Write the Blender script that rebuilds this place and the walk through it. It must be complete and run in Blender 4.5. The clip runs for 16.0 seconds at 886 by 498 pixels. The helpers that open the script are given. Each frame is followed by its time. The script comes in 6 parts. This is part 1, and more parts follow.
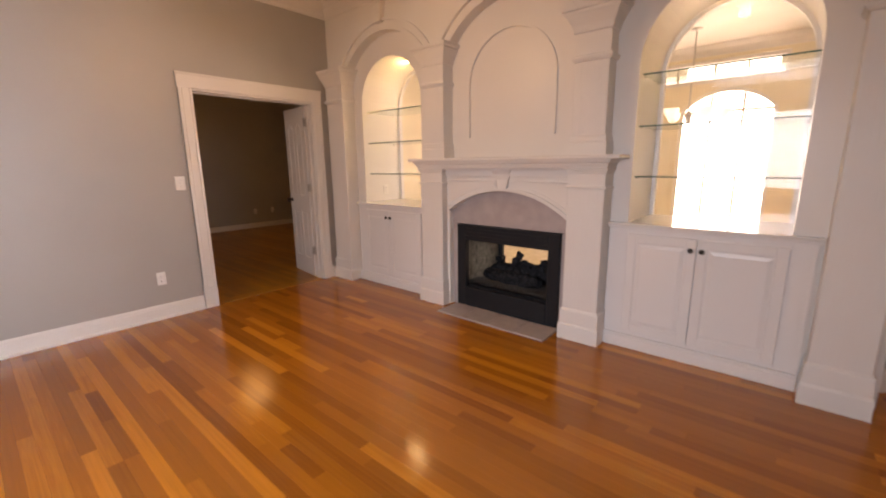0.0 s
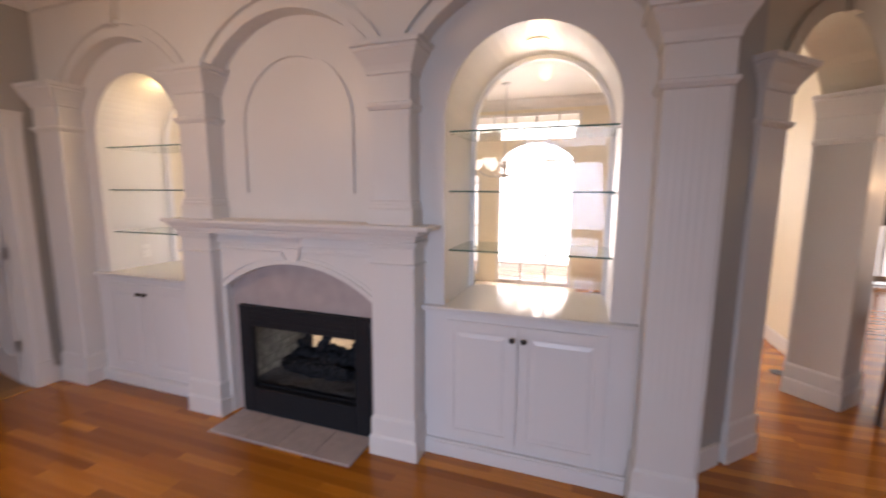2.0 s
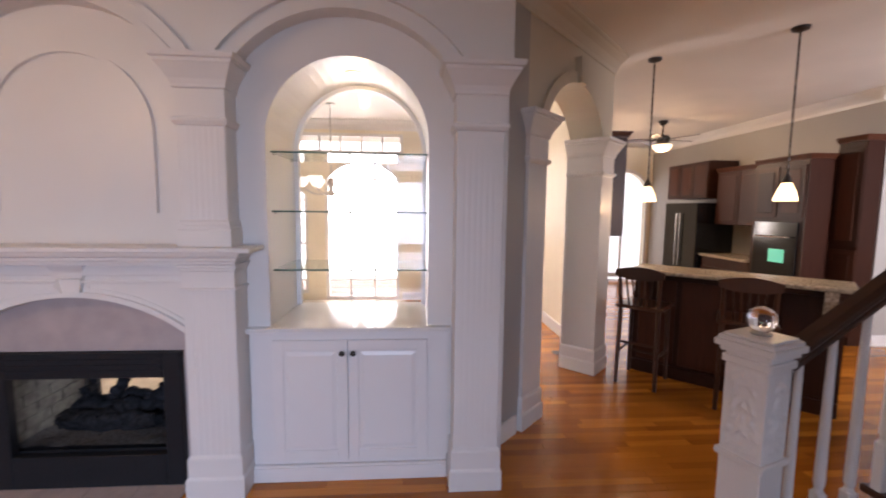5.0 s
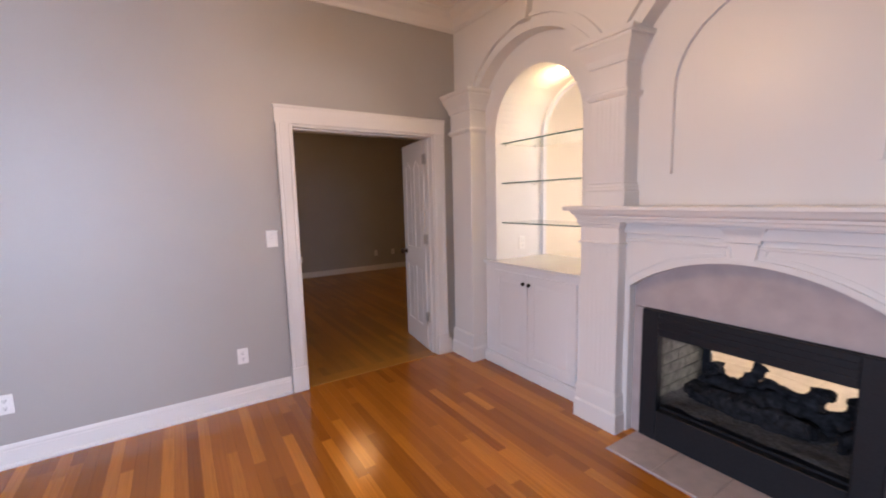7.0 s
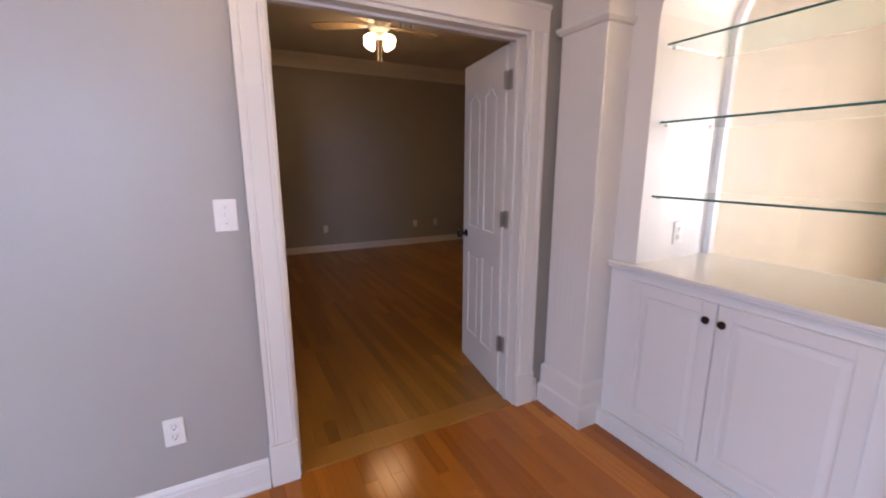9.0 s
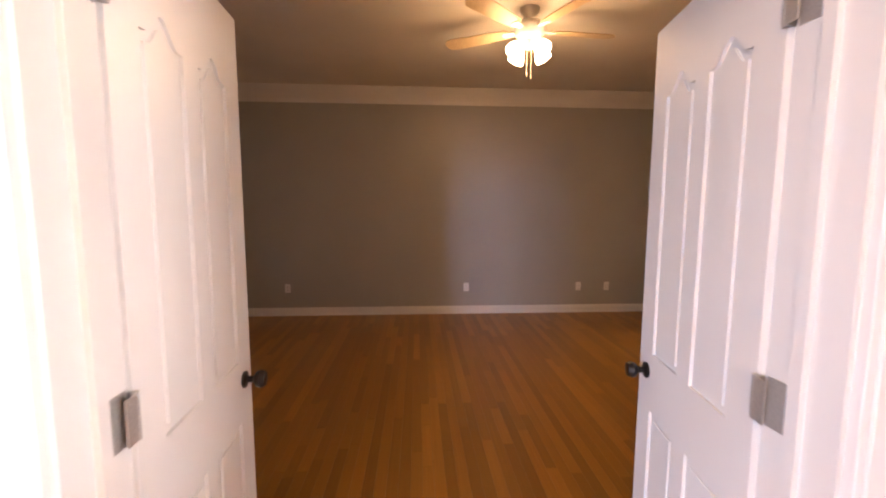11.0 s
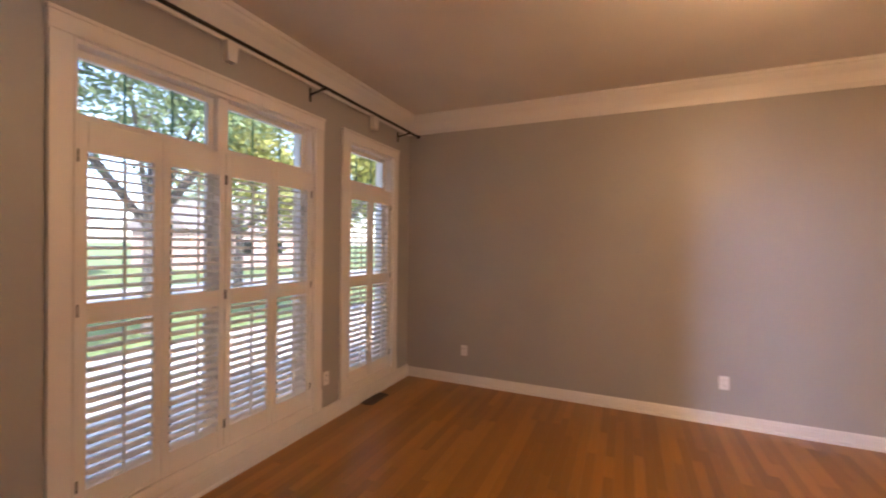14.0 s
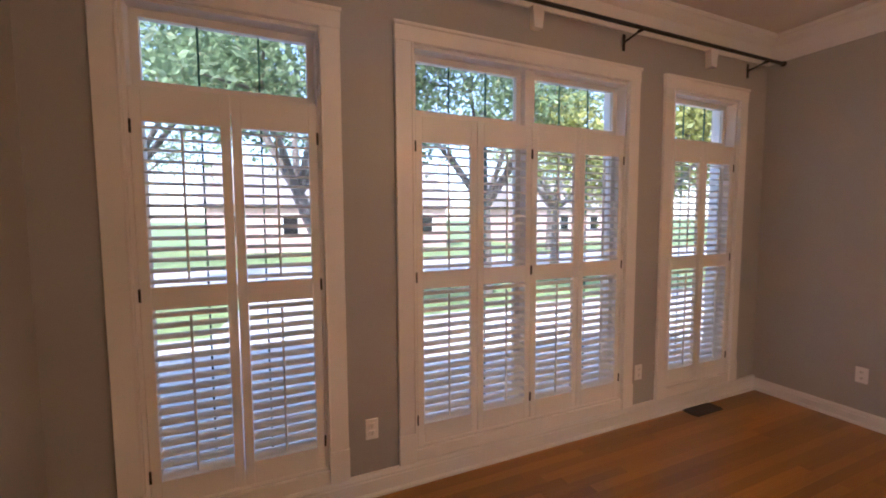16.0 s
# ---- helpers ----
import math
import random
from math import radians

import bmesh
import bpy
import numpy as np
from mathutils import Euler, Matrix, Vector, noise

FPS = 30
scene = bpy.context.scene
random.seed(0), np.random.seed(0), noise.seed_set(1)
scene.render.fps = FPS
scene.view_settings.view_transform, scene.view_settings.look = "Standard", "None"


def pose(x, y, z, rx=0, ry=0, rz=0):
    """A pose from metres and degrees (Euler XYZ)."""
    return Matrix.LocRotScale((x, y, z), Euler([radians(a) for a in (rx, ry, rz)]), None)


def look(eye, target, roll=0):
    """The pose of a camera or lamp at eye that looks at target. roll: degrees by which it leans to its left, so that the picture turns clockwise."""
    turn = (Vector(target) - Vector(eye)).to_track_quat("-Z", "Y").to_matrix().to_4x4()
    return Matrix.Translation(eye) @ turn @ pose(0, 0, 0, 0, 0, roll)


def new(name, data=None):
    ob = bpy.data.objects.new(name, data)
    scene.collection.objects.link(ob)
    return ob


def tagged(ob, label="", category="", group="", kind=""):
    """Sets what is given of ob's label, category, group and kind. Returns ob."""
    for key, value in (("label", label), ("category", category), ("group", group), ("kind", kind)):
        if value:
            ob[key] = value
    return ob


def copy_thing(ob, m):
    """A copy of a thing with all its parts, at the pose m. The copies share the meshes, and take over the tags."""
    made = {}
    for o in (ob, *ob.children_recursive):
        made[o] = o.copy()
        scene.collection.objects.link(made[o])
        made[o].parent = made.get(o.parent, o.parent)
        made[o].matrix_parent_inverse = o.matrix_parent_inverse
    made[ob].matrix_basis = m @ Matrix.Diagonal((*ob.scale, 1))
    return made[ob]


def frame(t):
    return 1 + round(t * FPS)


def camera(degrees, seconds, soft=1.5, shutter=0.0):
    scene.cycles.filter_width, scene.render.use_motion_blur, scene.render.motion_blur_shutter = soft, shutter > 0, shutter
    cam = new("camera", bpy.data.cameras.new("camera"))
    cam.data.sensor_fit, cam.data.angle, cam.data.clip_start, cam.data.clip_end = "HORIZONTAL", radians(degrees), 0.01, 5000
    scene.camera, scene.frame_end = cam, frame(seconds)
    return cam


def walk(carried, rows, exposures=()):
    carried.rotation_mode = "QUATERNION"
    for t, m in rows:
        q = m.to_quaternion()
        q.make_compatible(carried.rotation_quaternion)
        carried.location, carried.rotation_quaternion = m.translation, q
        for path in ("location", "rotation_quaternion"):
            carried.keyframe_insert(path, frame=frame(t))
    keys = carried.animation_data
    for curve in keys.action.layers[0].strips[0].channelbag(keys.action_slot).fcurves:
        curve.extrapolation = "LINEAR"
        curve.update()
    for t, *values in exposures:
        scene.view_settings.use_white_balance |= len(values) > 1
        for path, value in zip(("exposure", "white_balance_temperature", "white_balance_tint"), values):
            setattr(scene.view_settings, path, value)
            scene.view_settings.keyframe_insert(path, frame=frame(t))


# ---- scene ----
cam = camera(94.3, 16.0, soft=1.9, shutter=0.35)
PATH = [
    (0, (4.265, -2.97, 1.355), (2.994, -1.479, 0.95), -0.7),
    (0.5, (4.103, -2.768, 1.451), (2.722, -1.357, 1.134), 0.1),
    (1, (3.99, -2.599, 1.488), (2.556, -1.228, 1.236), -0.3),
    (1.5, (4.042, -2.353, 1.508), (2.86, -0.759, 1.262), -0.1),
    (2, (4.15, -2.117, 1.592), (3.498, -0.247, 1.317), 0.3),
    (2.5, (4.276, -2.02, 1.564), (4.163, -0.034, 1.357), 0.9),
    (3, (4.372, -2.017, 1.564), (4.694, -0.05, 1.395), 0.9),
    (3.2, (4.397, -2.014, 1.574), (4.88, -0.08, 1.41), 0.8),
    (5.3, (4.125, -2.334, 1.616), (4.058, -0.344, 1.422), 0.5),
    (5.5, (4.055, -2.368, 1.605), (3.682, -0.411, 1.425), 0.1),
    (6, (3.83, -2.399, 1.55), (2.758, -0.718, 1.393), -0.3),
    (6.5, (3.547, -2.306, 1.505), (2.041, -1.002, 1.328), -0.9),
    (7, (3.225, -2.215, 1.467), (1.556, -1.139, 1.229), -1.4),
    (7.5, (2.854, -2.142, 1.444), (1.144, -1.141, 1.171), -1.4),
    (8, (2.496, -1.981, 1.423), (0.763, -1.022, 1.145), -0.8),
    (8.5, (2.136, -1.806, 1.405), (0.399, -0.875, 1.061), -0.5),
    (9, (1.765, -1.629, 1.405), (0.032, -0.718, 1.0), 0.1),
    (9.5, (1.446, -1.381, 1.383), (-0.395, -0.705, 0.991), 0.5),
    (10, (1.162, -1.186, 1.4), (-0.76, -0.764, 1.044), 0.1),
    (10.2, (1.038, -1.118, 1.411), (-0.905, -0.788, 1.073), -0.4),
    (12.3, (0.054, -0.814, 1.558), (-1.945, -0.83, 1.483), 1.5),
    (12.5, (-0.018, -0.835, 1.563), (-2.017, -0.861, 1.514), 1.3),
    (13, (-0.266, -0.846, 1.59), (-2.26, -0.999, 1.601), 1.4),
    (13.5, (-0.527, -0.896, 1.582), (-2.479, -1.33, 1.583), 1.3),
    (14, (-0.723, -1.028, 1.523), (-2.548, -1.845, 1.505), 0.8),
    (14.5, (-0.824, -1.199, 1.515), (-2.4, -2.427, 1.448), 0.0),
    (15, (-0.892, -1.259, 1.506), (-2.087, -2.859, 1.398), -1.0),
    (15.5, (-0.926, -1.25, 1.513), (-1.729, -3.076, 1.37), -1.0),
    (16, (-0.984, -1.215, 1.518), (-1.792, -3.038, 1.373), -0.3),
]
EXPOSURES = [(0.0, -0.2, 9300, 28), (0.5, -0.2, 7400, 24), (1.0, -0.25, 7400, 25), (1.5, -0.2, 7000, 24), (2.0, -0.35, 6900, 24), (2.5, -0.3, 6300, 24), (3.2, -0.3, 6200, 23), (5.5, -0.2, 6500, 24), (6.0, -0.4, 6100, 22),
             (7.0, 0.1, 6700, 24), (7.5, 0.15, 6200, 21), (8.0, 0.1, 6100, 22), (8.5, 0.15, 5800, 20), (9.0, 0.15, 6100, 22), (9.5, 0.15, 6300, 23), (10.2, 0.85, 6400, 24), (12.3, 2.3, 5600, 22), (13.0, 2.4, 4550, 15), (13.5, 2.45, 4700, 17), (14.0, 2.6, 6000, 23), (16.0, 2.5, 5500, 24)]
walk(cam, [(t, look(eye, target, roll)) for t, eye, target, roll in PATH], EXPOSURES)

# ---- world, sun, large lights ----
world = bpy.data.worlds.new("world")
scene.world = world
world.use_nodes = True
wn = world.node_tree
sky = wn.nodes.new("ShaderNodeTexSky")
sky.sky_type, sky.sun_disc = "NISHITA", False
sky.sun_elevation, sky.sun_rotation = radians(42), radians(40)
wn.nodes["Background"].inputs["Strength"].default_value = 0.115
wn.links.new(sky.outputs[0], wn.nodes["Background"].inputs[0])


def lamp(name, kind, place, power, colour, size=0.1, size_y=None, aim=None, spread=180):
    data = bpy.data.lights.new(name, kind)
    data.energy, data.color = power, colour
    if kind == "AREA":
        data.shape, data.size, data.size_y = "RECTANGLE", size, size_y or size
        data.spread = radians(spread)
    elif kind in ("POINT", "SPOT"):
        data.shadow_soft_size = size
    ob = new(name, data)
    ob.matrix_world = look(place, aim) if aim else Matrix.Translation(place)
    return tagged(ob, kind="structure")


sun = bpy.data.lights.new("sun", "SUN")
sun.energy, sun.angle, sun.color = 2.1, radians(0.6), (1.0, 0.97, 0.91)
sun_ob = new("sun", sun)
# from the north-east, over the roof, so that the trees are lit from the house side
sun_ob.matrix_world = look((12, 15, 17), (0, 0, 0))
tagged(sun_ob, kind="structure")

COOL, WARM = (0.58, 0.75, 1.0), (1.0, 0.68, 0.36)
# sky light in the openings of the living room's garden windows
lamp("daylight_garden_window", "AREA", (3.6, -5.12, 1.5), 54, COOL, 1.7, 1.4, (2.3, 0, -0.9), 95)
lamp("daylight_side_window", "AREA", (7.2, -5.12, 1.75), 8, COOL, 1.8, 2.0, (6.6, 0, -0.6), 140)
# fill for the west wall, from an east window that is only assumed
lamp("east_fill_light", "AREA", (8.22, -3.9, 1.7), 88, COOL, 2.1, 2.0, (0.0, -4.6, 1.2), 52)
# added fill from an unseen opening by the stairs, brightens the kitchen side wall
lamp("stair_fill_light", "AREA", (9.5, -2.42, 1.9), 100, (0.95, 0.97, 1.0), 1.4, 1.5, (9.5, 2.0, 1.9), 95)
# sky light in the opening of the entrance door
lamp("daylight_entrance", "AREA", (3.3, 5.25, 1.5), 160, (1.0, 0.97, 0.92), 1.3, 2.2, (3.1, 0, 1.2))
# added fill lamp inside the hall, no window there; brightens the wall behind the arch
lamp("hall_fill_light", "AREA", (5.9, 6.2, 1.9), 230, (1.0, 0.95, 0.86), 1.0, 1.6, (6.2, 2.5, 1.0))

# ---- materials ----
def material(name, rough=0.5, metal=0.0, spec=0.5):
    m = bpy.data.materials.new(name)
    m.use_nodes = True
    b = m.node_tree.nodes["Principled BSDF"]
    b.inputs["Roughness"].default_value, b.inputs["Metallic"].default_value = rough, metal
    b.inputs["Specular IOR Level"].default_value = spec
    return m, m.node_tree, b


def node(nt, kind, **values):
    n = nt.nodes.new(kind)
    for key, value in values.items():
        n.inputs[key.replace("_", " ")].default_value = value
    return n


def ramp(nt, source, stops):
    r = nt.nodes.new("ShaderNodeValToRGB")
    while len(r.color_ramp.elements) < len(stops):
        r.color_ramp.elements.new(0.5)
    for e, (pos, col) in zip(r.color_ramp.elements, stops):
        e.position, e.color = pos, (*col, 1)
    nt.links.new(source, r.inputs[0])
    return r


def coords(nt, scale=(1, 1, 1), kind="Object"):
    tc, mp = nt.nodes.new("ShaderNodeTexCoord"), nt.nodes.new("ShaderNodeMapping")
    mp.inputs["Scale"].default_value = scale
    nt.links.new(tc.outputs[kind], mp.inputs[0])
    return mp.outputs[0]


def bump(nt, b, height, strength, distance=0.002):
    n = node(nt, "ShaderNodeBump", Strength=strength, Distance=distance)
    nt.links.new(height, n.inputs["Height"])
    nt.links.new(n.outputs[0], b.inputs["Normal"])


def shade(col, k):
    return tuple(min(1, c * k) for c in col)


def paint(name, col, rough=0.5, grain=220, strength=0.12, vary=0.05, rough_vary=0.05, spec=0.5):
    """Rolled or brushed paint: fine stipple, faint patches of tone and gloss."""
    m, nt, b = material(name, rough, 0, spec)
    v = coords(nt)
    big = node(nt, "ShaderNodeTexNoise", Scale=1.4, Detail=2.0)
    fine = node(nt, "ShaderNodeTexNoise", Scale=grain, Detail=2.0)
    for n in (big, fine):
        nt.links.new(v, n.inputs["Vector"])
    r = ramp(nt, big.outputs[0], [(0.3, shade(col, 1 - vary)), (0.7, shade(col, 1 + vary))])
    nt.links.new(r.outputs[0], b.inputs["Base Color"])
    g = node(nt, "ShaderNodeMapRange", From_Min=0.3, From_Max=0.7, To_Min=rough - rough_vary, To_Max=rough + rough_vary)
    nt.links.new(big.outputs[0], g.inputs[0])
    nt.links.new(g.outputs[0], b.inputs["Roughness"])
    bump(nt, b, fine.outputs[0], strength)
    return m


def plain(name, col, rough=0.5, metal=0.0, grain=60, vary=0.12, strength=0.05):
    m, nt, b = material(name, rough, metal)
    n = node(nt, "ShaderNodeTexNoise", Scale=grain, Detail=4.0)
    nt.links.new(coords(nt), n.inputs["Vector"])
    r = ramp(nt, n.outputs[0], [(0.3, shade(col, 1 - vary)), (0.7, shade(col, 1 + vary))])
    nt.links.new(r.outputs[0], b.inputs["Base Color"])
    bump(nt, b, n.outputs[0], strength)
    return m


def wood(name, dark, light, rough, random_from="object", along=(1.2, 14, 14), sheen=0.5, coat=0.0):
    """Stained strip wood: each piece takes its own tone, long grain, fine pores."""
    m, nt, b = material(name, rough, 0, sheen)
    if random_from == "object":
        rnd = nt.nodes.new("ShaderNodeObjectInfo").outputs["Random"]
    else:
        rnd = nt.nodes.new("ShaderNodeNewGeometry").outputs["Random Per Island"]
    tc = nt.nodes.new("ShaderNodeTexCoord")
    geo = nt.nodes.new("ShaderNodeNewGeometry")
    shift = nt.nodes.new("ShaderNodeVectorMath")
    shift.operation = "MULTIPLY_ADD"
    comb = nt.nodes.new("ShaderNodeCombineXYZ")
    for i in range(3):
        nt.links.new(rnd, comb.inputs[i])
    nt.links.new(comb.outputs[0], shift.inputs[0])
    shift.inputs[1].default_value = (37.0, 11.0, 5.0)
    nt.links.new(geo.outputs["Position"], shift.inputs[2])
    mp = nt.nodes.new("ShaderNodeMapping")
    mp.inputs["Scale"].default_value = along
    nt.links.new(shift.outputs[0], mp.inputs[0])
    grain = node(nt, "ShaderNodeTexNoise", Scale=3.0, Detail=8.0, Roughness=0.62, Distortion=0.6)
    nt.links.new(mp.outputs[0], grain.inputs["Vector"])
    tone = node(nt, "ShaderNodeMath")
    tone.operation = "MULTIPLY_ADD"
    nt.links.new(rnd, tone.inputs[0])
    tone.inputs[1].default_value = 0.62
    part_of = node(nt, "ShaderNodeMath")
    part_of.operation = "MULTIPLY"
    nt.links.new(grain.outputs[0], part_of.inputs[0])
    part_of.inputs[1].default_value = 0.45
    nt.links.new(part_of.outputs[0], tone.inputs[2])
    mid = tuple((a + c) / 2 for a, c in zip(dark, light))
    r = ramp(nt, tone.outputs[0], [(0.12, dark), (0.40, shade(mid, 0.88)), (0.66, shade(mid, 1.08)), (0.80, light), (0.95, shade(light, 1.22))])
    nt.links.new(r.outputs[0], b.inputs["Base Color"])
    g = node(nt, "ShaderNodeMapRange", From_Min=0.3, From_Max=0.7, To_Min=max(0.05, rough - 0.015), To_Max=rough + 0.025)
    wear = node(nt, "ShaderNodeTexNoise", Scale=1.3, Detail=2.0)
    nt.links.new(geo.outputs["Position"], wear.inputs["Vector"])
    nt.links.new(wear.outputs[0], g.inputs[0])
    nt.links.new(g.outputs[0], b.inputs["Roughness"])
    b.inputs["Coat Weight"].default_value = coat
    b.inputs["Coat Roughness"].default_value = 0.12
    bump(nt, b, grain.outputs[0], 0.10, 0.001)
    return m


def glow(name, col, strength):
    m = bpy.data.materials.new(name)
    m.use_nodes = True
    nt = m.node_tree
    b = nt.nodes["Principled BSDF"]
    b.inputs["Base Color"].default_value = (*col, 1)
    b.inputs["Emission Color"].default_value = (*col, 1)
    b.inputs["Emission Strength"].default_value = strength
    b.inputs["Roughness"].default_value = 0.3
    return m


def clear(name, col=(1, 1, 1), rough=0.0, ior=1.45):
    m, nt, b = material(name, rough)
    b.inputs["Base Color"].default_value = (*col, 1)
    b.inputs["Transmission Weight"].default_value = 1.0
    b.inputs["IOR"].default_value = ior
    return m


GREY = paint("grey_wall_paint", (0.385, 0.366, 0.340), 0.42, 240, 0.10, 0.035)
CREAM = paint("cream_wall_paint", (0.78, 0.70, 0.54), 0.5)
WHITE = paint("white_trim_paint", (0.72, 0.695, 0.665), 0.345, 90, 0.05, 0.03, 0.03)
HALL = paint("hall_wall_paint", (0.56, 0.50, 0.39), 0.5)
COUNTER = paint("countertop_gloss_paint", (0.74, 0.72, 0.69), 0.10, 60, 0.02, 0.02, 0.02)
CEIL = paint("ceiling_paint", (0.70, 0.66, 0.60), 0.75, 160, 0.2)
CABINET = paint("cabinet_white_paint", (0.73, 0.715, 0.705), 0.32, 110, 0.05, 0.025, 0.03)
DOORPAINT = paint("door_white_paint", (0.79, 0.765, 0.735), 0.345, 120, 0.05, 0.03, 0.03)
OAK = wood("oak_floor_strip", (0.235, 0.064, 0.007), (0.56, 0.200, 0.020), 0.15, "object", (0.7, 26, 26), 0.4, 0.15)
OAK_FAR = wood("oak_floor_strip_far", (0.235, 0.064, 0.007), (0.56, 0.200, 0.020), 0.15, "island", (0.7, 26, 26), 0.4, 0.15)
OAK_BED = wood("bedroom_floor_strip", (0.215, 0.090, 0.010), (0.370, 0.162, 0.021), 0.30, "object", (0.5, 30, 30), 0.5, 0.1)
OAK_BED_FAR = wood("bedroom_floor_strip_far", (0.215, 0.090, 0.010), (0.370, 0.162, 0.021), 0.30, "island", (0.5, 30, 30), 0.5, 0.1)
SUBFLOOR = plain("floor_joint_dark", (0.08, 0.03, 0.008), 0.7)
STONE = plain("surround_stone", (0.40, 0.345, 0.335), 0.38, 0, 9, 0.10, 0.04)
TILE = plain("hearth_tile", (0.44, 0.375, 0.35), 0.35, 0, 14, 0.10, 0.05)
ENTRYTILE = plain("entrance_tile", (0.62, 0.54, 0.43), 0.22, 0, 6, 0.12, 0.03)
GROUT = plain("tile_grout", (0.30, 0.26, 0.24), 0.9)
IRON = plain("black_fireplace_metal", (0.014, 0.015, 0.018), 0.45, 0.0, 120, 0.2, 0.05)
FIREBRICK = plain("firebox_panel", (0.13, 0.13, 0.115), 0.85, 0, 22, 0.35, 0.5)
CHAR = plain("charred_log", (0.020, 0.021, 0.024), 0.9, 0, 30, 0.6, 0.9)
IRON.node_tree.nodes["Principled BSDF"].inputs["Specular IOR Level"].default_value = 0.22
CHAR.node_tree.nodes["Principled BSDF"].inputs["Specular IOR Level"].default_value = 0.08
EMBER = plain("ash_bed", (0.06, 0.062, 0.065), 0.95, 0, 60, 0.5, 0.8)
BRONZE = plain("dark_bronze", (0.035, 0.028, 0.024), 0.35, 0.7, 90, 0.2)
NICKEL = plain("brushed_nickel", (0.52, 0.50, 0.47), 0.38, 0.6, 200, 0.1)
PLASTIC = plain("white_plastic", (0.80, 0.78, 0.75), 0.35, 0, 40, 0.03, 0.01)
SLOT = plain("socket_slot", (0.10, 0.09, 0.085), 0.6)
BLACKROD = plain("black_curtain_rod", (0.02, 0.018, 0.018), 0.4, 0.4)
SHUTTER = paint("shutter_white_paint", (0.80, 0.76, 0.71), 0.36, 150, 0.04, 0.02, 0.03)
GLASS = clear("window_glass")
SHELFGLASS = clear("shelf_glass", (0.86, 0.97, 0.93), 0.0, 1.5)
EDGE = plain("glass_edge_green", (0.04, 0.13, 0.11), 0.15, 0, 10, 0.1)
CRYSTAL = clear("crystal_ball", (0.97, 0.98, 1.0), 0.03, 1.5)
DARKWOOD = wood("dark_kitchen_wood", (0.018, 0.005, 0.003), (0.070, 0.022, 0.010), 0.42, "object", (9, 9, 1.0), 0.3)
STOOLWOOD = wood("stool_wood", (0.028, 0.009, 0.004), (0.075, 0.027, 0.012), 0.3, "object", (9, 9, 1.0))
RAILWOOD = wood("stair_rail_wood", (0.03, 0.012, 0.007), (0.085, 0.036, 0.018), 0.3, "object", (1.2, 12, 12))
BLADEWOOD = wood("fan_blade_wood", (0.16, 0.07, 0.025), (0.34, 0.17, 0.07), 0.35, "object", (1.5, 12, 12))
BLADEPALE = wood("pale_fan_blade", (0.45, 0.32, 0.17), (0.66, 0.52, 0.32), 0.35, "object", (1.5, 12, 12))
GRANITE = plain("granite_top", (0.44, 0.37, 0.27), 0.2, 0, 55, 0.45, 0.02)
APPLIANCE = plain("black_appliance", (0.012, 0.012, 0.013), 0.12, 0.1, 20, 0.1, 0.0)
STEEL = plain("steel_trim", (0.5, 0.5, 0.5), 0.25, 0.95)
# painted reflection of a window in the oven front, given its own glow
OVEN_GLINT = glow("oven_green_reflection", (0.15, 0.75, 0.50), 0.6)
BULB = glow("warm_glass_shade", (1.0, 0.74, 0.40), 5.0)
SHADEGLASS = glow("frosted_shade_lit", (1.0, 0.80, 0.52), 2.2)
CANLIGHT = glow("recessed_lamp_face", (1.0, 0.90, 0.70), 4.0)
CHANDGLASS = glow("chandelier_shade", (1.0, 0.93, 0.82), 1.3)
KITCHENDAY = glow("kitchen_daylight_backdrop", (0.90, 0.95, 1.0), 1.3)
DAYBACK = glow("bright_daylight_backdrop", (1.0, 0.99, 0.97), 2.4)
GRASS = plain("lawn", (0.17, 0.23, 0.075), 0.95, 0, 3, 0.35, 0.8)
MULCH = plain("leaf_strewn_bed", (0.60, 0.56, 0.52), 0.95, 0, 9, 0.5, 1.0)
CONCRETE = plain("driveway_concrete", (0.50, 0.49, 0.47), 0.85, 0, 4, 0.08, 0.2)
BARK = plain("tree_bark", (0.13, 0.11, 0.09), 0.95, 0, 25, 0.4, 1.0)
BRICK = plain("far_brick", (0.55, 0.39, 0.33), 0.9, 0, 5, 0.18, 0.2)
SHINGLE = plain("roof_shingle", (0.27, 0.24, 0.22), 0.9, 0, 8, 0.3, 0.3)


def leaf_material(name, a, b_col):
    m, nt, b = material(name, 0.55)
    rnd = nt.nodes.new("ShaderNodeNewGeometry").outputs["Random Per Island"]
    r = ramp(nt, rnd, [(0.0, a), (0.6, b_col), (1.0, shade(b_col, 1.5))])
    nt.links.new(r.outputs[0], b.inputs["Base Color"])
    b.inputs["Subsurface Weight"].default_value = 0.0
    tr = nt.nodes.new("ShaderNodeBsdfTranslucent")
    nt.links.new(r.outputs[0], tr.inputs[0])
    mix = nt.nodes.new("ShaderNodeMixShader")
    mix.inputs[0].default_value = 0.45
    nt.links.new(b.outputs[0], mix.inputs[1])
    nt.links.new(tr.outputs[0], mix.inputs[2])
    nt.links.new(mix.outputs[0], nt.nodes["Material Output"].inputs[0])
    return m


LEAF = leaf_material("green_leaves", (0.085, 0.13, 0.06), (0.20, 0.27, 0.13))
LEAF_YELLOW = leaf_material("autumn_leaves", (0.15, 0.18, 0.05), (0.33, 0.34, 0.10))


